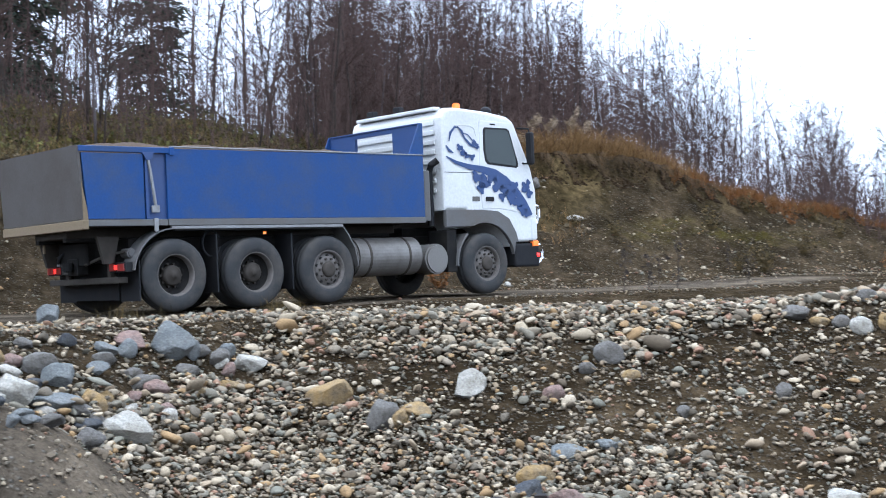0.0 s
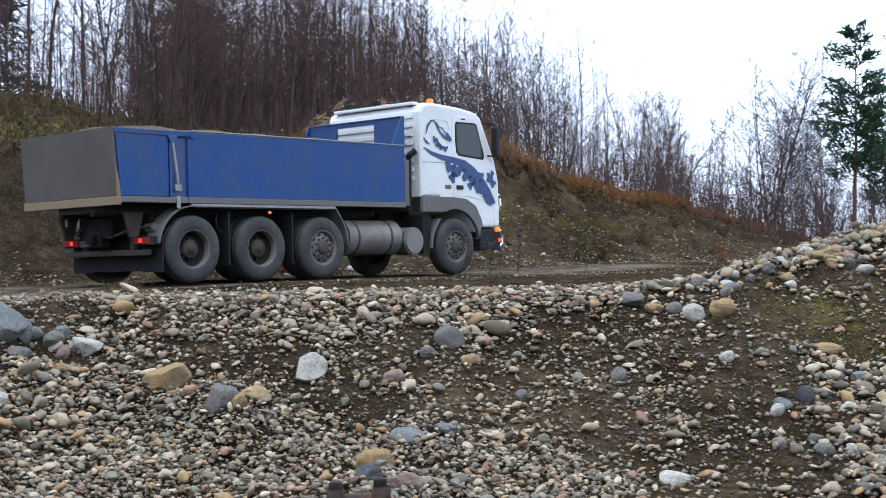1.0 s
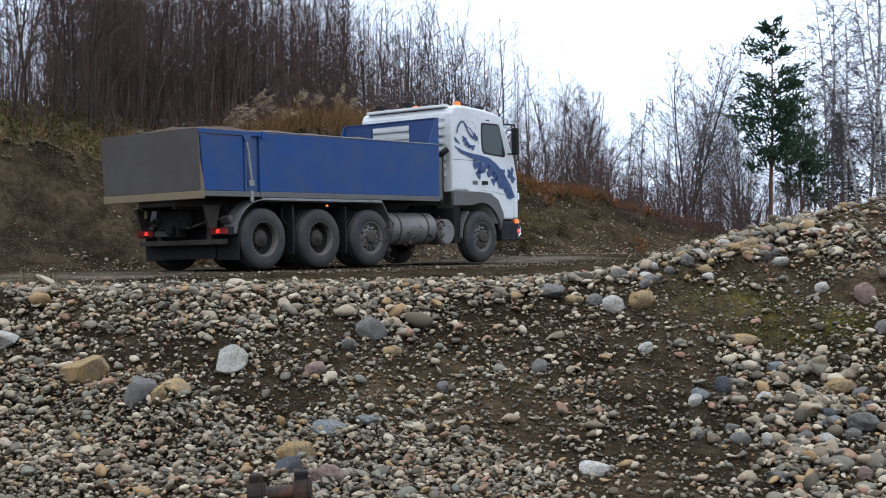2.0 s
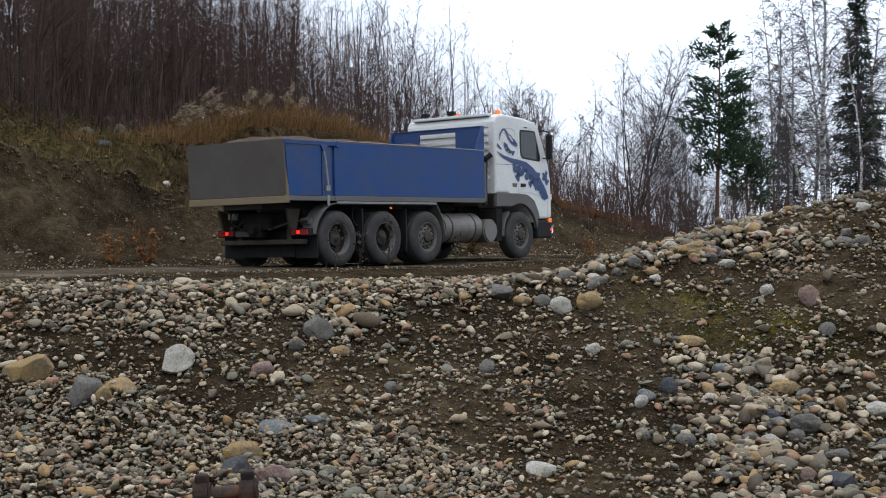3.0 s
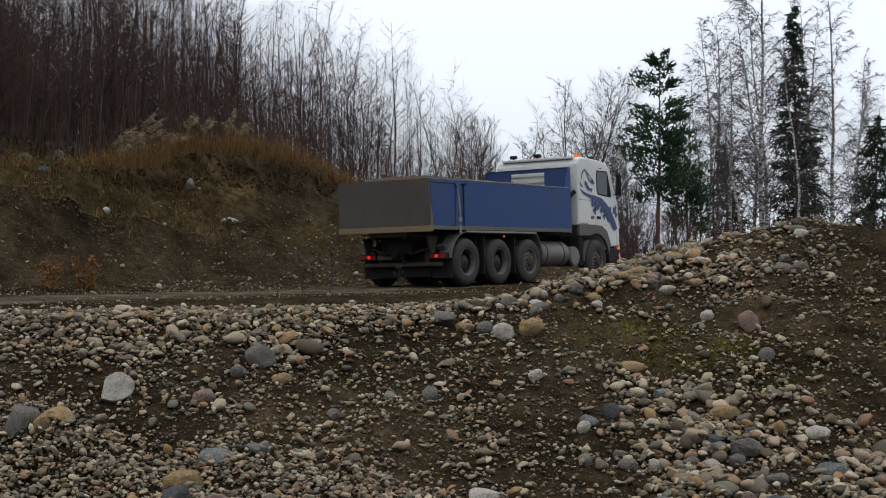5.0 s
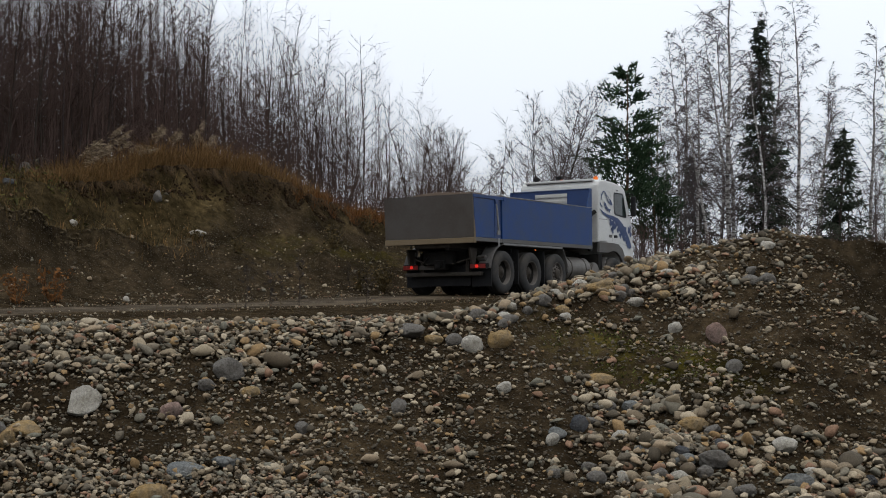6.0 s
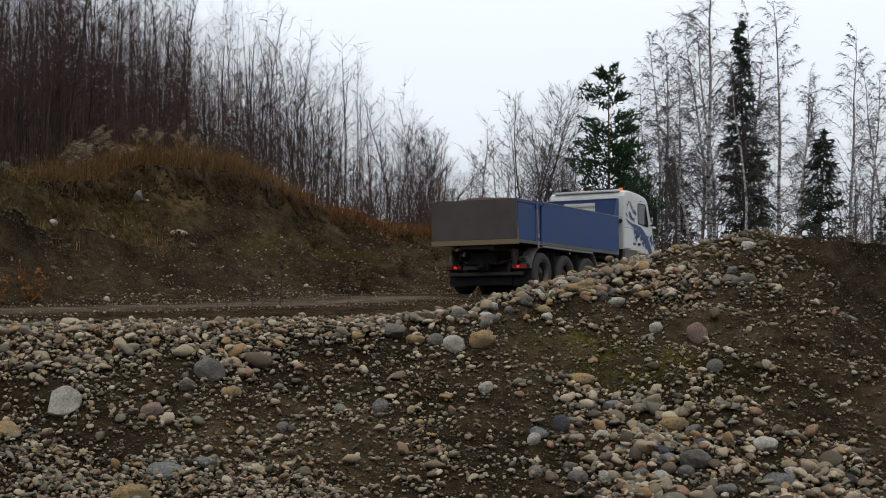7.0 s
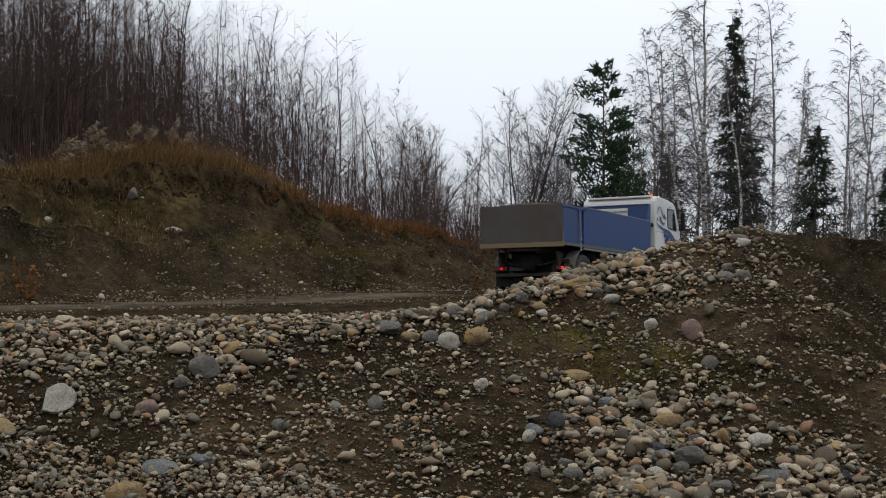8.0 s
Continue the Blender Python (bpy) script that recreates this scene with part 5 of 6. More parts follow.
def stand(tree, x, y, turn=0.0, size=1.0, sink=0.06):
    tree.matrix_world = pose(x, y, float(height(x, y)) - sink, 0, 0, turn) @ Matrix.Scale(size, 4)
    return tree


def copy_at(tree, x, y, turn, size, sink=0.06):
    c = copy_thing(tree, pose(x, y, float(height(x, y)) - sink, 0, 0, turn))
    c.scale = (size, size, size)
    return c


def build_woods():
    rng = random.Random(11)
    kinds = []
    for k in range(9):
        t = bare_tree("alder_sapling", 100 + k, 6.2 + 0.28 * k, 0.021 + 0.004 * (k % 3), 30 + k % 4 * 3, 0.32, 0.55, 6, 0.0, 0.14, MAT_BARK, MAT_TWIG, lean=0.06, twig_r=0.005)
        tagged(t, "leafless young alder with dense reddish twigs on the bank", "tree", "bare saplings on the bank")
        kinds.append(t)
    for k in range(4):
        t = bare_tree("birch_sapling", 140 + k, 7.4 + 0.3 * k, 0.027, 30, 0.26, 0.65, 6, 0.15, 0.22, MAT_FAR_TWIG if k % 2 else MAT_BARK, MAT_TWIG, lean=0.03, twig_r=0.005)
        tagged(t, "tall thin leafless birch sapling on the bank", "tree", "bare saplings on the bank")
        kinds.append(t)
    used = set()
    made = 0
    tries = 0
    while made < 262 and tries < 6000:
        tries += 1
        s, t = rng.uniform(-8, 43), 9.6 + 20 * rng.random() ** 1.5
        if s > 14 and t < 10.6:
            continue
        x, y = road_xy(s, -t)
        b = math.degrees(math.atan2(x, y))
        if b < -21 or b > 19.5:
            continue
        if b < -6 and rng.random() < 0.45:
            continue
        if b > 13 and rng.random() < 0.35 + 0.06 * (b - 13):
            continue
        size = rng.uniform(0.72, 1.12) * (1.12 if s < 8 else 1.0) * float(np.interp(s, [18, 26, 40], [1.0, 0.88, 0.70]))
        i = rng.randrange(len(kinds))
        if i not in used:
            used.add(i)
            stand(kinds[i], x, y, rng.uniform(0, 360), size)
        else:
            copy_at(kinds[i], x, y, rng.uniform(0, 360), size)
        made += 1
    # taller trunks on the upper left of the hill
    big = bare_tree("aspen", 171, 11.5, 0.055, 40, 0.2, 0.8, 6, 0.0, 0.3, MAT_BARK, MAT_TWIG)
    tagged(big, "tall dark leafless aspen among the saplings", "tree", "tall bare trees on the hill")
    first = True
    for k in range(16):
        s, t = rng.uniform(-7, 22), rng.uniform(13, 30)
        x, y = road_xy(s, -t)
        if first:
            stand(big, x, y, 10, 1.0)
            first = False
        else:
            copy_at(big, x, y, rng.uniform(0, 360), rng.uniform(0.75, 1.1))
    # far wood behind, too dense to count
    segs = []
    r2 = np.random.RandomState(77)
    for k in range(4500):
        s, t = r2.uniform(-14, 42), r2.uniform(12, 48)
        if k > 3900:
            s, t = r2.normal(17, 6), 11 + abs(r2.normal(0, 6))
        x, y = road_xy(s, -t)
        b = math.degrees(math.atan2(x, y))
        if b > 15 or (k > 3900 and (b > 11.5 or b < -5)) or (b < -6 and r2.uniform() < 0.6) or (b > 9 and r2.uniform() < 0.6):
            continue
        z = float(height(x, y))
        h = r2.uniform(4.5, 8.5)
        lx, ly = r2.normal(0, 0.04) * h, r2.normal(0, 0.04) * h
        segs.append([x, y, z, x + lx, y + ly, z + h, r2.uniform(0.012, 0.03), 0.006])
        for j in range(30):
            q = r2.uniform(0.15, 0.95)
            a = np.array([x + lx * q, y + ly * q, z + h * q])
            az, el, ln = r2.uniform(0, 6.283), r2.uniform(0.1, 1.1), h * 0.30 * (1.15 - q) * r2.uniform(0.5, 1.2)
            e = a + np.array([math.cos(az) * math.cos(el), math.sin(az) * math.cos(el), math.sin(el)]) * ln
            segs.append([*a, *e, 0.008, 0.003])
    w = rods("far_wood", segs, MAT_TWIG, None, 3)
    tagged(w, "dense leafless thicket on the hill behind the saplings", "woods", kind="stuff")
    # low brush along the brow
    segs = []
    for k in range(2600):
        s = r2.uniform(-8, 44)
        t = 9.2 + 9 * r2.uniform() ** 1.6
        x, y = road_xy(s, -t)
        if math.degrees(math.atan2(x, y)) > 22.5:
            continue
        z = float(height(x, y)) - 0.05
        h = r2.uniform(0.7, 2.4)
        p = np.array([x, y, z])
        d = np.array([r2.normal(0, 0.3), r2.normal(0, 0.3), 1.0])
        for j in range(3):
            d2 = d + r2.normal(0, 0.18, 3)
            e = p + d2 * h / 3
            segs.append([*p, *e, 0.011 - 0.003 * j, 0.008 - 0.003 * j])
            for i in range(3):
                e2 = p + (e - p) * r2.uniform() + np.append(r2.normal(0, 0.16, 2), abs(r2.normal(0.12, 0.16))) * h * 0.55
                segs.append([*(p + (e - p) * 0.3), *e2, 0.006, 0.003])
            p = e
    for k in range(2600):
        b, r = r2.uniform(13, 38), r2.uniform(48, 72)
        x, y = r * math.sin(radians(b)), r * math.cos(radians(b))
        z = float(height(x, y)) - 0.05
        h = r2.uniform(0.8, 3.2)
        p = np.array([x, y, z])
        for j in range(3):
            e = p + np.array([r2.normal(0, 0.25), r2.normal(0, 0.25), 1.0]) * h / 3
            segs.append([*p, *e, 0.014 - 0.003 * j, 0.011 - 0.003 * j])
            for i in range(3):
                e2 = p + np.append(r2.normal(0, 0.2, 2), abs(r2.normal(0.2, 0.2))) * h * 0.6
                segs.append([*(p + (e - p) * 0.3), *e2, 0.008, 0.004])
            p = e
    br = rods("brushwood", segs, MAT_TWIG, None, 3)
    tagged(br, "tangled leafless reddish brush along the brow", "brush", kind="stuff")


def at(b, r):
    return r * math.sin(radians(b)), r * math.cos(radians(b))


def build_far_group():
    rng = random.Random(4)
    # spreading bare tree beyond the road
    g = bare_tree("goat_willow", 201, 9.2, 0.042, 34, 0.40, 0.5, 12, 0.0, 0.08, MAT_BARK, MAT_FAR_TWIG, stems=6, twig_r=0.008)
    tagged(g, "wide many-stemmed leafless willow beyond the road", "tree", "bare trees beyond the road")
    stand(g, *at(20.0, 57), 30, 0.93)
    copy_at(g, *at(15.6, 64), 140, 0.82)
    copy_at(g, *at(22.4, 63), 250, 0.78)
    # birches
    tall = [bare_tree("birch", 220 + k, 15.0, 0.12, 60, 0.21, 0.7, 15, 0.75, 0.18, MAT_BIRCH, MAT_FAR_TWIG, twig_r=0.0125, lean=0.02) for k in range(3)]
    for t in tall:
        tagged(t, "tall white-barked leafless birch with drooping twigs", "tree", "birches beyond the mound")
    spots = [(25.3, 68, 0.86), (26.2, 66, 0.80), (27.7, 62, 1.06), (27.2, 70, 0.92), (30.2, 64, 0.95), (33.2, 68, 0.86), (34.4, 70, 0.80), (24.6, 72, 0.62), (28.6, 74, 0.95),
             (31.7, 76, 0.72), (35.6, 66, 0.85), (29.4, 78, 0.9), (36.6, 70, 0.9), (25.7, 74, 0.95), (26.9, 60, 0.72), (27.9, 72, 1.0), (28.9, 58, 0.7), (30.9, 72, 0.8), (24.9, 62, 0.66), (33.9, 74, 0.8), (29.9, 72, 0.98), (31.2, 62, 0.66), (35.2, 76, 0.85), (21.2, 76, 0.5), (18.2, 78, 0.5), (19.2, 82, 0.55)]
    for k, (b, r, q) in enumerate(spots):
        x, y = at(b, r)
        if k < 3:
            stand(tall[k], x, y, rng.uniform(0, 360), q)
        else:
            copy_at(tall[k % 3], x, y, rng.uniform(0, 360), q)
    # undergrowth saplings between them
    und = bare_tree("grey_sapling", 240, 7.0, 0.04, 26, 0.24, 0.9, 5, 0.2, 0.1, MAT_FAR_TWIG, MAT_FAR_TWIG, lean=0.04)
    tagged(und, "thin grey leafless sapling beyond the mound", "tree", "saplings beyond the mound")
    stand(und, *at(24.0, 60))
    for k in range(78):
        b = rng.uniform(15.0, 37.5)
        copy_at(und, *at(b, rng.uniform(58, 84)), rng.uniform(0, 360), rng.uniform(0.5, 1.2))
    # evergreens
    p = conifer("pine", 301, 9.0, 1.3, 0.30, True)
    tagged(p, "young pine with dark green bushy crown", "tree", "evergreens beyond the mound")
    stand(p, *at(23.3, 56))
    copy_at(p, *at(24.6, 58), 120, 0.72)
    sp = conifer("spruce", 302, 7.6, 1.75, 0.06, False)
    tagged(sp, "dark green pointed spruce", "tree", "evergreens beyond the mound")
    stand(sp, *at(31.75, 60))
    copy_at(sp, *at(34.75, 60), 70, 0.78)
    copy_at(sp, *at(26.3, 70), 200, 0.95)
    ts = conifer("tall_spruce", 303, 12.6, 1.45, 0.16, False)
    tagged(ts, "tall narrow dark spruce", "tree", "evergreens beyond the mound")
    stand(ts, *at(29.05, 62))
    # dark evergreens on the hill
    for b, r, q in ((-17.6, 40, 1.3), (-12.0, 46, 1.1), (-4.0, 50, 1.2), (-18.5, 50, 1.5)):
        copy_at(sp, *at(b, r), rng.uniform(0, 360), q)


build_woods()
build_far_group()


# ---- grass and small plants ----
MAT_STRAW = needle_material("dry_grass", (0.055, 0.030, 0.010), (0.215, 0.125, 0.048))
MAT_HILL = needle_material("hill_grass", (0.018, 0.015, 0.006), (0.092, 0.062, 0.023))
MAT_GREEN = needle_material("moss_tuft", (0.035, 0.038, 0.008), (0.08, 0.085, 0.02))
MAT_ROOT = needle_material("dead_roots", (0.014, 0.009, 0.004), (0.085, 0.050, 0.020))
MAT_RUST = needle_material("rusty_grass", (0.060, 0.024, 0.007), (0.17, 0.072, 0.020))
MAT_PLUME = needle_material("reed_plume", (0.14, 0.10, 0.065), (0.28, 0.22, 0.15))
MAT_LEAF = needle_material("bramble_leaf", (0.018, 0.020, 0.006), (0.085, 0.075, 0.02))


def blades(name, x, y, h, rng, mat, label, category, wide=0.008, bend=0.4):
    """Many bent grass blades as one mesh."""
    n = len(x)
    z = height(x, y) - 0.03
    a = rng.uniform(0, 6.283, n)
    lean = rng.normal(0, bend, n) * h
    c, s = np.cos(a), np.sin(a)
    a2 = rng.uniform(0, 6.283, n)
    wx, wy = np.cos(a2) * wide, np.sin(a2) * wide
    v = np.zeros((n, 5, 3))
    v[:, 0] = np.stack([x - wx, y - wy, z], -1)
    v[:, 1] = np.stack([x + wx, y + wy, z], -1)
    v[:, 2] = np.stack([x + wx * 0.8 + c * lean * 0.35, y + wy * 0.8 + s * lean * 0.35, z + h * 0.6], -1)
    v[:, 3] = np.stack([x - wx * 0.8 + c * lean * 0.35, y - wy * 0.8 + s * lean * 0.35, z + h * 0.6], -1)
    v[:, 4] = np.stack([x + c * lean, y + s * lean, z + h * 0.95], -1)
    k = (np.arange(n) * 5)[:, None]
    quads = (np.array([[0, 1, 2, 3]]) + k).tolist()
    tris = (np.array([[3, 2, 4]]) + k).tolist()
    ob = mesh_object(name, v.reshape(-1, 3), quads + tris, mat)
    return tagged(ob, label, category, kind="stuff")


def hanging_grass(rng):
    """Dead grass and roots drooping from the torn brow."""
    n = 2600
    s = rng.uniform(13.0, 36, n)
    s = np.where(rng.uniform(0, 1, n) < 0.6, rng.uniform(13.5, 24, n), s)
    t = 8.30 + rng.uniform(0, 0.25, n)
    keep = waves(s, s * 0.2, 0.7, 71) > -0.35
    s, t = s[keep], t[keep]
    n = len(s)
    fall = rng.uniform(0.08, 0.36, n)
    x0, y0 = road_xy(s, -t)
    z0 = height(x0, y0)
    x1, y1 = road_xy(s + rng.normal(0, 0.06, n), -t + 0.18)
    x2, y2 = road_xy(s + rng.normal(0, 0.12, n), -t + rng.uniform(0.25, 0.45, n))
    wx, wy = 0.008 * math.cos(TH), 0.008 * math.sin(TH)
    v = np.zeros((n, 5, 3))
    v[:, 0] = np.stack([x0 - wx, y0 - wy, z0], -1)
    v[:, 1] = np.stack([x0 + wx, y0 + wy, z0], -1)
    v[:, 2] = np.stack([x1 + wx, y1 + wy, z0 + 0.05 - fall * 0.1], -1)
    v[:, 3] = np.stack([x1 - wx, y1 - wy, z0 + 0.05 - fall * 0.1], -1)
    v[:, 4] = np.stack([x2, y2, z0 - fall], -1)
    k = (np.arange(n) * 5)[:, None]
    ob = mesh_object("hanging_grass", v.reshape(-1, 3), (np.array([[0, 1, 2, 3]]) + k).tolist() + (np.array([[3, 2, 4]]) + k).tolist(), MAT_ROOT)
    tagged(ob, "dead brown grass and roots drooping from the torn brow", "grass", kind="stuff")


def weed(name, seed, tall, spread, shoots, mat, label):
    """A dead upright weed: a few branching stalks with dry seed heads."""
    rng = np.random.RandomState(seed)
    plant = new(name)
    segs, v, f = [], [], []
    for k in range(shoots):
        p = np.array([rng.normal(0, 0.03), rng.normal(0, 0.03), -0.03])
        d = np.array([rng.normal(0, spread), rng.normal(0, spread), 1.0])
        for j in range(4):
            e = p + d * tall * rng.uniform(0.8, 1.1) / 4
            segs.append([*p, *e, 0.006 - 0.001 * j, 0.005 - 0.001 * j])
            for i in range(2):
                q = p + (e - p) * rng.uniform(0.2, 1)
                g = q + (d + rng.normal(0, 0.55, 3)) * tall * 0.16
                segs.append([*q, *g, 0.003, 0.0022])
                for h in range(3):
                    c = g + rng.normal(0, 0.025, 3)
                    u = rng.normal(0, 0.022, 3)
                    w = rng.normal(0, 0.016, 3)
                    m = len(v)
                    v += [c - u, c + w, c + u, c - w]
                    f.append([m, m + 1, m + 2, m + 3])
            p, d = e, d + np.append(rng.normal(0, 0.08, 2), 0)
    rods("stem", segs, mat, plant, 3)
    mesh_object("foliage", np.array(v), f, mat, plant)
    return tagged(plant, label, "weeds", "dead weeds by the road")


def build_weeds():
    rng = random.Random(8)
    dark = weed("dead_weed", 1, 0.75, 0.12, 2, MAT_BARK, "thin dark dead weed stalk at the road edge")
    rusty = weed("rusty_weed", 2, 0.55, 0.28, 9, MAT_RUST, "bushy rust-brown dead weed at the foot of the bank")
    tan = weed("tan_weed", 3, 0.5, 0.35, 12, MAT_HILL, "bushy tan dead weed on the earth bank")
    for plant, spots in ((dark, ((9.4, 1.9), (10.3, 1.8), (8.6, 2.0), (11.9, 2.2), (15.2, -2.9), (18.6, -3.4), (26.2, -3.2))),
                         (rusty, ((7.7, -3.1), (8.7, -3.2), (25.5, -3.1), (26.5, -7.2))),
                         (tan, ((18.8, -3.3), (20.2, -3.6), (17.0, -5.9), (21.5, -6.4), (23.4, -4.6), (25.0, -7.8), (27.6, -6.2), (28.8, -8.0), (19.6, -3.1), (16.1, -6.6)))):
        for k, (s, d) in enumerate(spots):
            x, y = road_xy(s, d)
            if k == 0:
                stand(plant, x, y, 0, 1.0, 0.02)
            else:
                copy_at(plant, x, y, rng.uniform(0, 360), rng.uniform(0.7, 1.25), 0.02)


def build_grass():
    rng = np.random.RandomState(9)
    # straw along the brow and hump
    s = rng.uniform(11, 44, 50000)
    brow = np.interp(s, [11, 13, 16, 22, 44], [8.3, 8.3, 8.35, 8.3, 8.3])
    t = brow + 0.12 + np.abs(rng.normal(0, np.interp(s, [20, 25], [0.6, 0.9]), len(s)))
    x, y = road_xy(s, -t)
    clump = waves(x, y, 0.9, 61) + waves(x, y, 3.2, 62) * 0.7
    keep = (clump > -0.1 - 0.6 * ((s > 14) & (s < 23)))
    x, y, s, t = x[keep], y[keep], s[keep], t[keep]
    h = np.clip(rng.gamma(4.0, 0.085, len(x)), 0.08, 0.75) * np.interp(s, [11, 14, 17, 21, 25, 44], [0.6, 1.0, 1.35, 1.2, 0.75, 0.6])
    blades("dry_grass", x, y, h, rng, MAT_STRAW, "dry straw-coloured grass along the brow of the bank", "grass", 0.006, 0.75)
    hanging_grass(rng)
    # rusty low grass along the falling brow
    s = rng.uniform(22, 42, 17000)
    t = 8.15 + np.abs(rng.normal(0, 0.55, len(s)))
    x, y = road_xy(s, -t)
    keep = waves(x, y, 1.4, 72) > -0.4
    x, y = x[keep], y[keep]
    blades("rusty_grass", x, y, np.clip(rng.gamma(3.0, 0.08, len(x)), 0.06, 0.6), rng, MAT_RUST, "low rust-coloured grass along the falling brow", "grass", 0.008, 0.8)
    # sparse straw over the hillside and bank face
    s, t = rng.uniform(-6, 42, 26000), rng.uniform(3.4, 16, 26000)
    x, y = road_xy(s, -t)
    keep = waves(x, y, 1.6, 63) + 0.5 * waves(x, y, 5, 64) > np.where(t < 6.0, 1.35, np.where(s < 17, 0.0, np.where(t < 8.2, 1.4, 0.3)))
    x, y = x[keep], y[keep]
    blades("sparse_grass", x, y, rng.uniform(0.12, 0.4, len(x)), rng, MAT_STRAW, "sparse dry grass on the hillside", "grass", 0.007, 0.6)
    # rough hill grass above the scar
    s, t = rng.uniform(-7, 14.5, 27000), rng.uniform(6.0, 14, 27000)
    x, y = road_xy(s, -t)
    keep = waves(x, y, 1.1, 68) + 0.6 * waves(x, y, 4, 69) > -0.25
    x, y = x[keep], y[keep]
    blades("hill_grass", x, y, np.clip(rng.gamma(3.0, 0.07, len(x)), 0.06, 0.5), rng, MAT_HILL, "matted olive and brown grass on the hillside", "grass", 0.009, 1.0)
    # brambles with a few leaves left
    s, t = rng.uniform(-8, 13, 26000), rng.uniform(6.6, 15, 26000)
    x, y = road_xy(s, -t)
    keep = waves(x, y, 2.2, 65) > 0.0
    x, y = x[keep], y[keep]
    n = len(x)
    z = height(x, y) + rng.uniform(0.02, 0.5, n) ** 1.3
    c = np.stack([x, y, z], -1)
    u, w = rng.normal(0, 0.024, (n, 3)), rng.normal(0, 0.024, (n, 3))
    v = np.stack([c - u, c + w, c + u, c - w], 1).reshape(-1, 3)
    f = (np.arange(n)[:, None] * 4 + np.arange(4)[None]).tolist()
    ob = mesh_object("brambles", v, f, MAT_LEAF)
    tagged(ob, "low brambles with yellowing leaves on the hillside", "bush", kind="stuff")
    # moss tufts on the mound
    b, w = rng.uniform(18, 31, 9000), rng.uniform(1.0, 4.6, 9000)
    r = lip_radius(b) - w
    x, y = r * np.sin(np.radians(b)), r * np.cos(np.radians(b))
    keep = cover(x, y)[:, 1] * (0.6 + 0.6 * waves(x, y, 1.2, 66)) > 0.35
    x, y = x[keep], y[keep]
    blades("moss_tufts", x, y, rng.uniform(0.02, 0.07, len(x)), rng, MAT_GREEN, "low green moss tufts between the stones", "moss", 0.012, 0.8)
    # dead stalks at the road's edge and near the wheels
    s = np.concatenate([rng.uniform(-6, 14, 500), rng.normal(-1.4, 0.25, 120), rng.normal(1.0, 0.2, 120)])
    d = np.concatenate([rng.uniform(3.0, 5.2, 500), rng.normal(2.6, 0.15, 240)])
    keep = np.concatenate([waves(s[:500], d[:500], 1.4, 67) > 0.5, np.ones(240, bool)])
    x, y = road_xy(s[keep], d[keep])
    blades("dead_stalks", np.asarray(x), np.asarray(y), rng.uniform(0.08, 0.3, keep.sum()), rng, MAT_HILL, "thin brown dead stalks beside the road", "weeds", 0.004, 0.35)


def reed(seed):
    rng = np.random.RandomState(seed)
    plant = new("plume_grass")
    segs, v, f = [], [], []
    for k in range(3):
        p = np.array([rng.normal(0, 0.12), rng.normal(0, 0.12), 0.0])
        d = np.array([rng.normal(0.1, 0.15), rng.normal(0, 0.12), 1.0])
        h = rng.uniform(0.65, 1.1)
        for j in range(5):
            e = p + d / np.linalg.norm(d) * h / 5
            segs.append([*p, *e, 0.007, 0.006])
            p, d = e, d + np.array([0.09, 0.02, -0.06 * j])
        d = d / np.linalg.norm(d)
        for j in range(90):
            g = rng.uniform(-0.1, 0.32)
            c = p + d * g + np.array([0.25, 0.05, -0.9]) * max(g, 0) ** 2 + rng.normal(0, 0.035, 3)
            e = d + rng.normal(0, 0.5, 3) + np.array([0.3, 0, -0.8])
            w = np.cross(e, rng.normal(0, 1, 3))
            w /= np.linalg.norm(w)
            n = len(v)
            v += [c - w * 0.012, c + w * 0.012, c + e * 0.09]
            f.append([n, n + 1, n + 2])
    rods("stalks", segs, MAT_STRAW, plant, 4)
    mesh_object("plumes", np.array(v), f, MAT_PLUME, plant)
    return tagged(plant, "tall dry grass with nodding pale plumes on the brow", "grass", "plume grasses on the brow")


def build_reeds():
    rng = random.Random(3)
    kinds = [reed(k) for k in range(3)]
    for k in range(10):
        s, t = rng.uniform(14.4, 19.5), rng.uniform(8.55, 9.3)
        x, y = road_xy(s, -t)
        if k < 3:
            stand(kinds[k], x, y, rng.uniform(-60, 60), 1.0)
        else:
            copy_at(kinds[k % 3], x, y, rng.uniform(-70, 70), rng.uniform(0.8, 1.15))


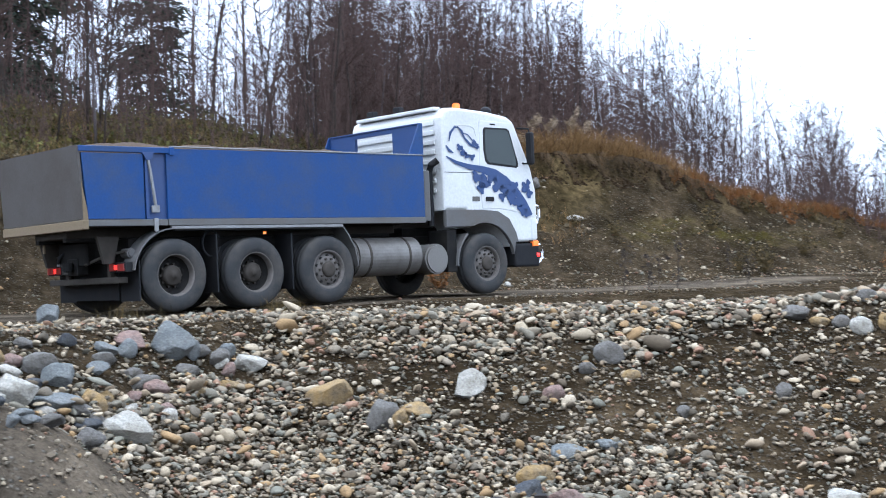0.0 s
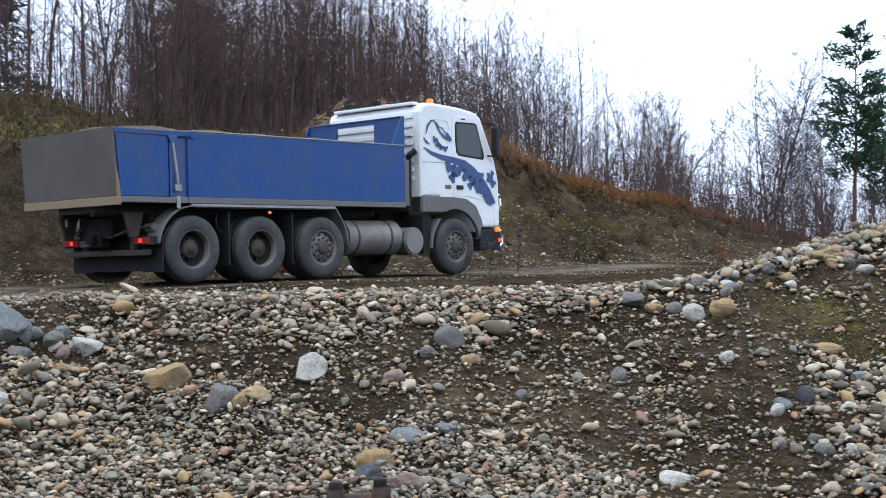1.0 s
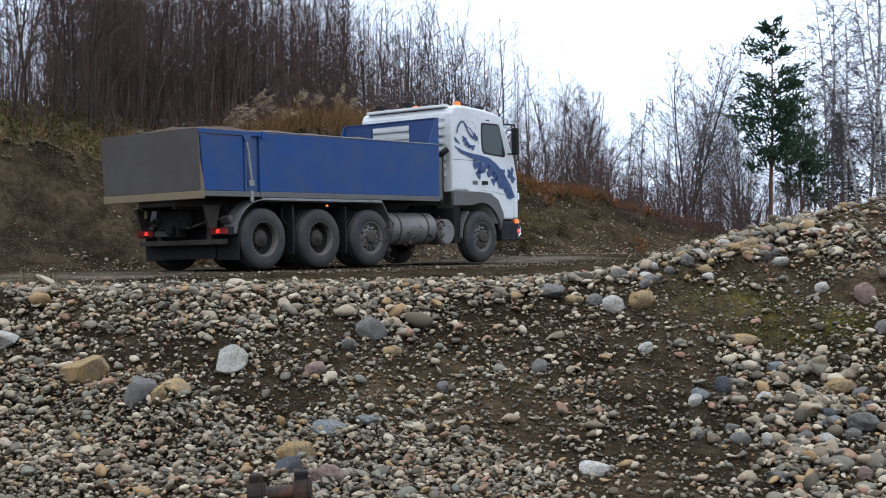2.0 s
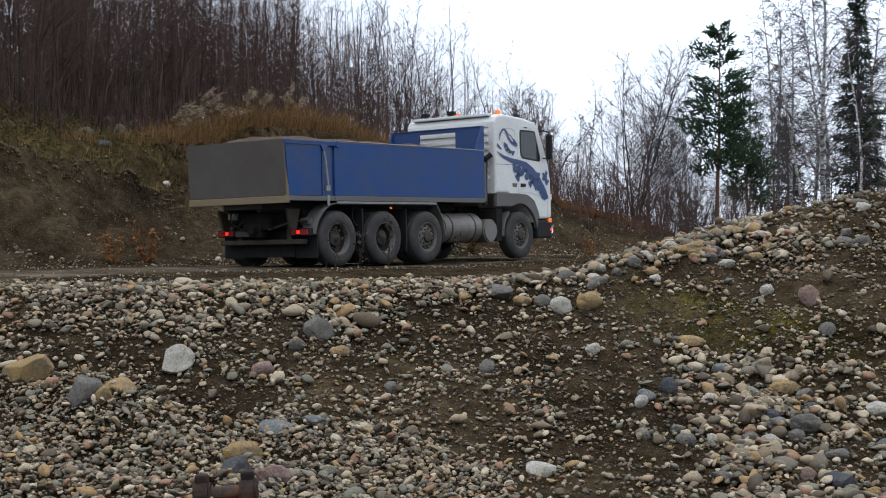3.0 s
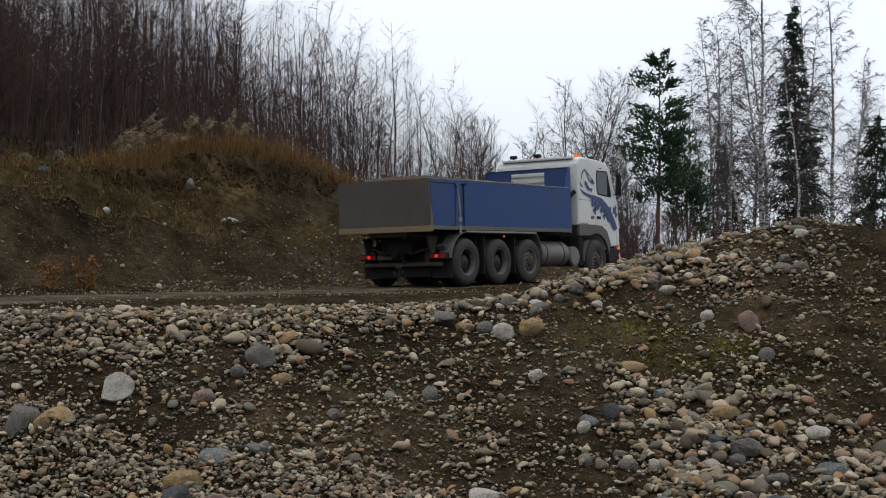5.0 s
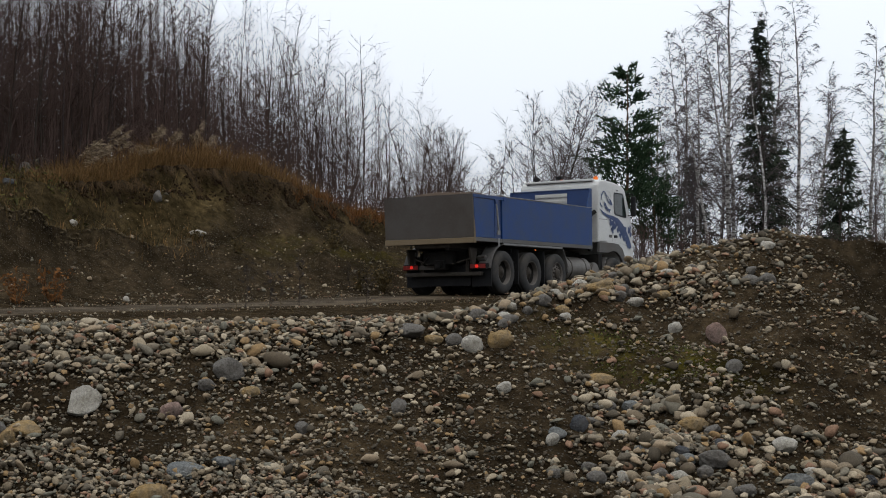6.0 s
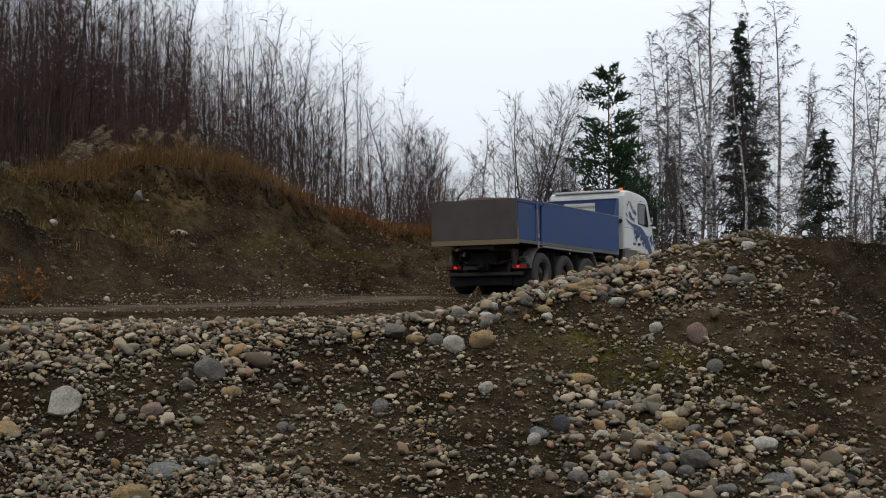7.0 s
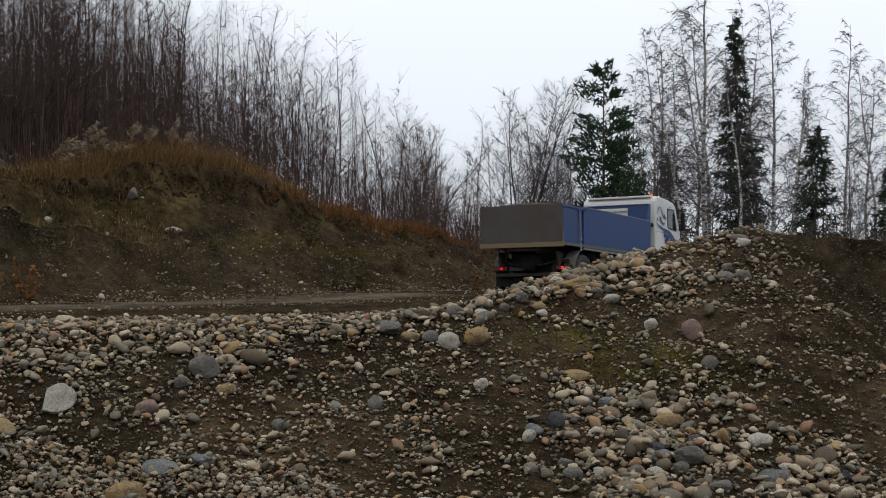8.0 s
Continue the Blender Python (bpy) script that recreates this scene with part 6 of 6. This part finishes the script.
def build_iron():
    """Rusty black iron fitting lying at the foot of the slope."""
    x, y, r = meet(3.0, 0.196)
    iron = new("iron_fitting")
    tagged(iron, "rusty black iron pipe fitting lying on the gravel", "scrap iron")
    rust = plain("rusty_iron", (0.028, 0.024, 0.022), 0.7, 0.5, (0.12, 0.055, 0.03), 0.9, 9.0)
    dark_iron = plain("blackened_iron", (0.010, 0.008, 0.007), 0.75, 0.0, (0.045, 0.022, 0.012), 0.8, 8.0)
    for q in (-0.17, 0.17):
        p = part("flange", drum(bmesh.new(), (q, 0, 0.02), (1, 0, 0), 0.13, 0.13, 20, 0.02), dark_iron, iron)
        part("lug", boxed(q - 0.05, q + 0.05, -0.05, 0.05, 0.10, 0.20, bevel=0.02), dark_iron, p)
    part("pipe", drum(bmesh.new(), (0, 0, 0.04), (1, 0, 0), 0.06, 0.4, 18, 0), rust, iron, "rusty brown pipe")
    iron.matrix_world = pose(x, y, float(height(x, y)) + 0.10, 0, -4, -8)


build_grass()
build_reeds()
build_weeds()
build_iron()


# ---- what moves ----
def motions():
    # seconds, metres along the road, metres to the pit side, height, nose up, heading
    drive = [(0.0, 0.0, 0.10, -0.07, 0.85, 41.7), (0.5, 1.59, 0.10, -0.03, 0.49, 41.3), (1.0, 3.16, 0.09, 0.0, 0.24, 41.15), (1.5, 4.74, 0.08, 0.02, 0.1, 41.1),
             (3.0, 9.48, 0.11, 0.01, 0.95, 40.8), (3.5, 11.10, 0.12, 0.01, 1.06, 40.55), (4.0, 12.66, 0.10, 0.04, 1.15, 40.6), (4.5, 14.19, 0.09, 0.07, 0.95, 40.7),
             (6.0, 18.59, 0.05, 0.16, -0.75, 41.6), (6.5, 20.04, 0.05, 0.165, -1.75, 41.75), (7.0, 21.39, 0.04, 0.16, -2.2, 42.0), (7.5, 22.73, 0.02, 0.12, -2.5, 42.3), (8.0, 24.06, 0.01, 0.06, -2.6, 42.5)]
    walk(lorry, [(t, pose(*road_xy(s, d), z, -1.0, -p, h)) for t, s, d, z, p, h in drive])
    ts, ss = [row[0] for row in drive], [row[1] for row in drive]
    for w, x, y, face in lorry_wheels:
        rows = []
        for k in range(61):
            t = 8.0 * k / 60
            a = math.degrees(float(np.interp(t, ts, ss)) / WHEEL)
            rows.append((t, Matrix.Translation((x, y, WHEEL)) @ Matrix.Rotation(radians(a), 4, "Y") @ Matrix.Rotation(radians(face), 4, "Z")))
        walk(w, rows)


motions()
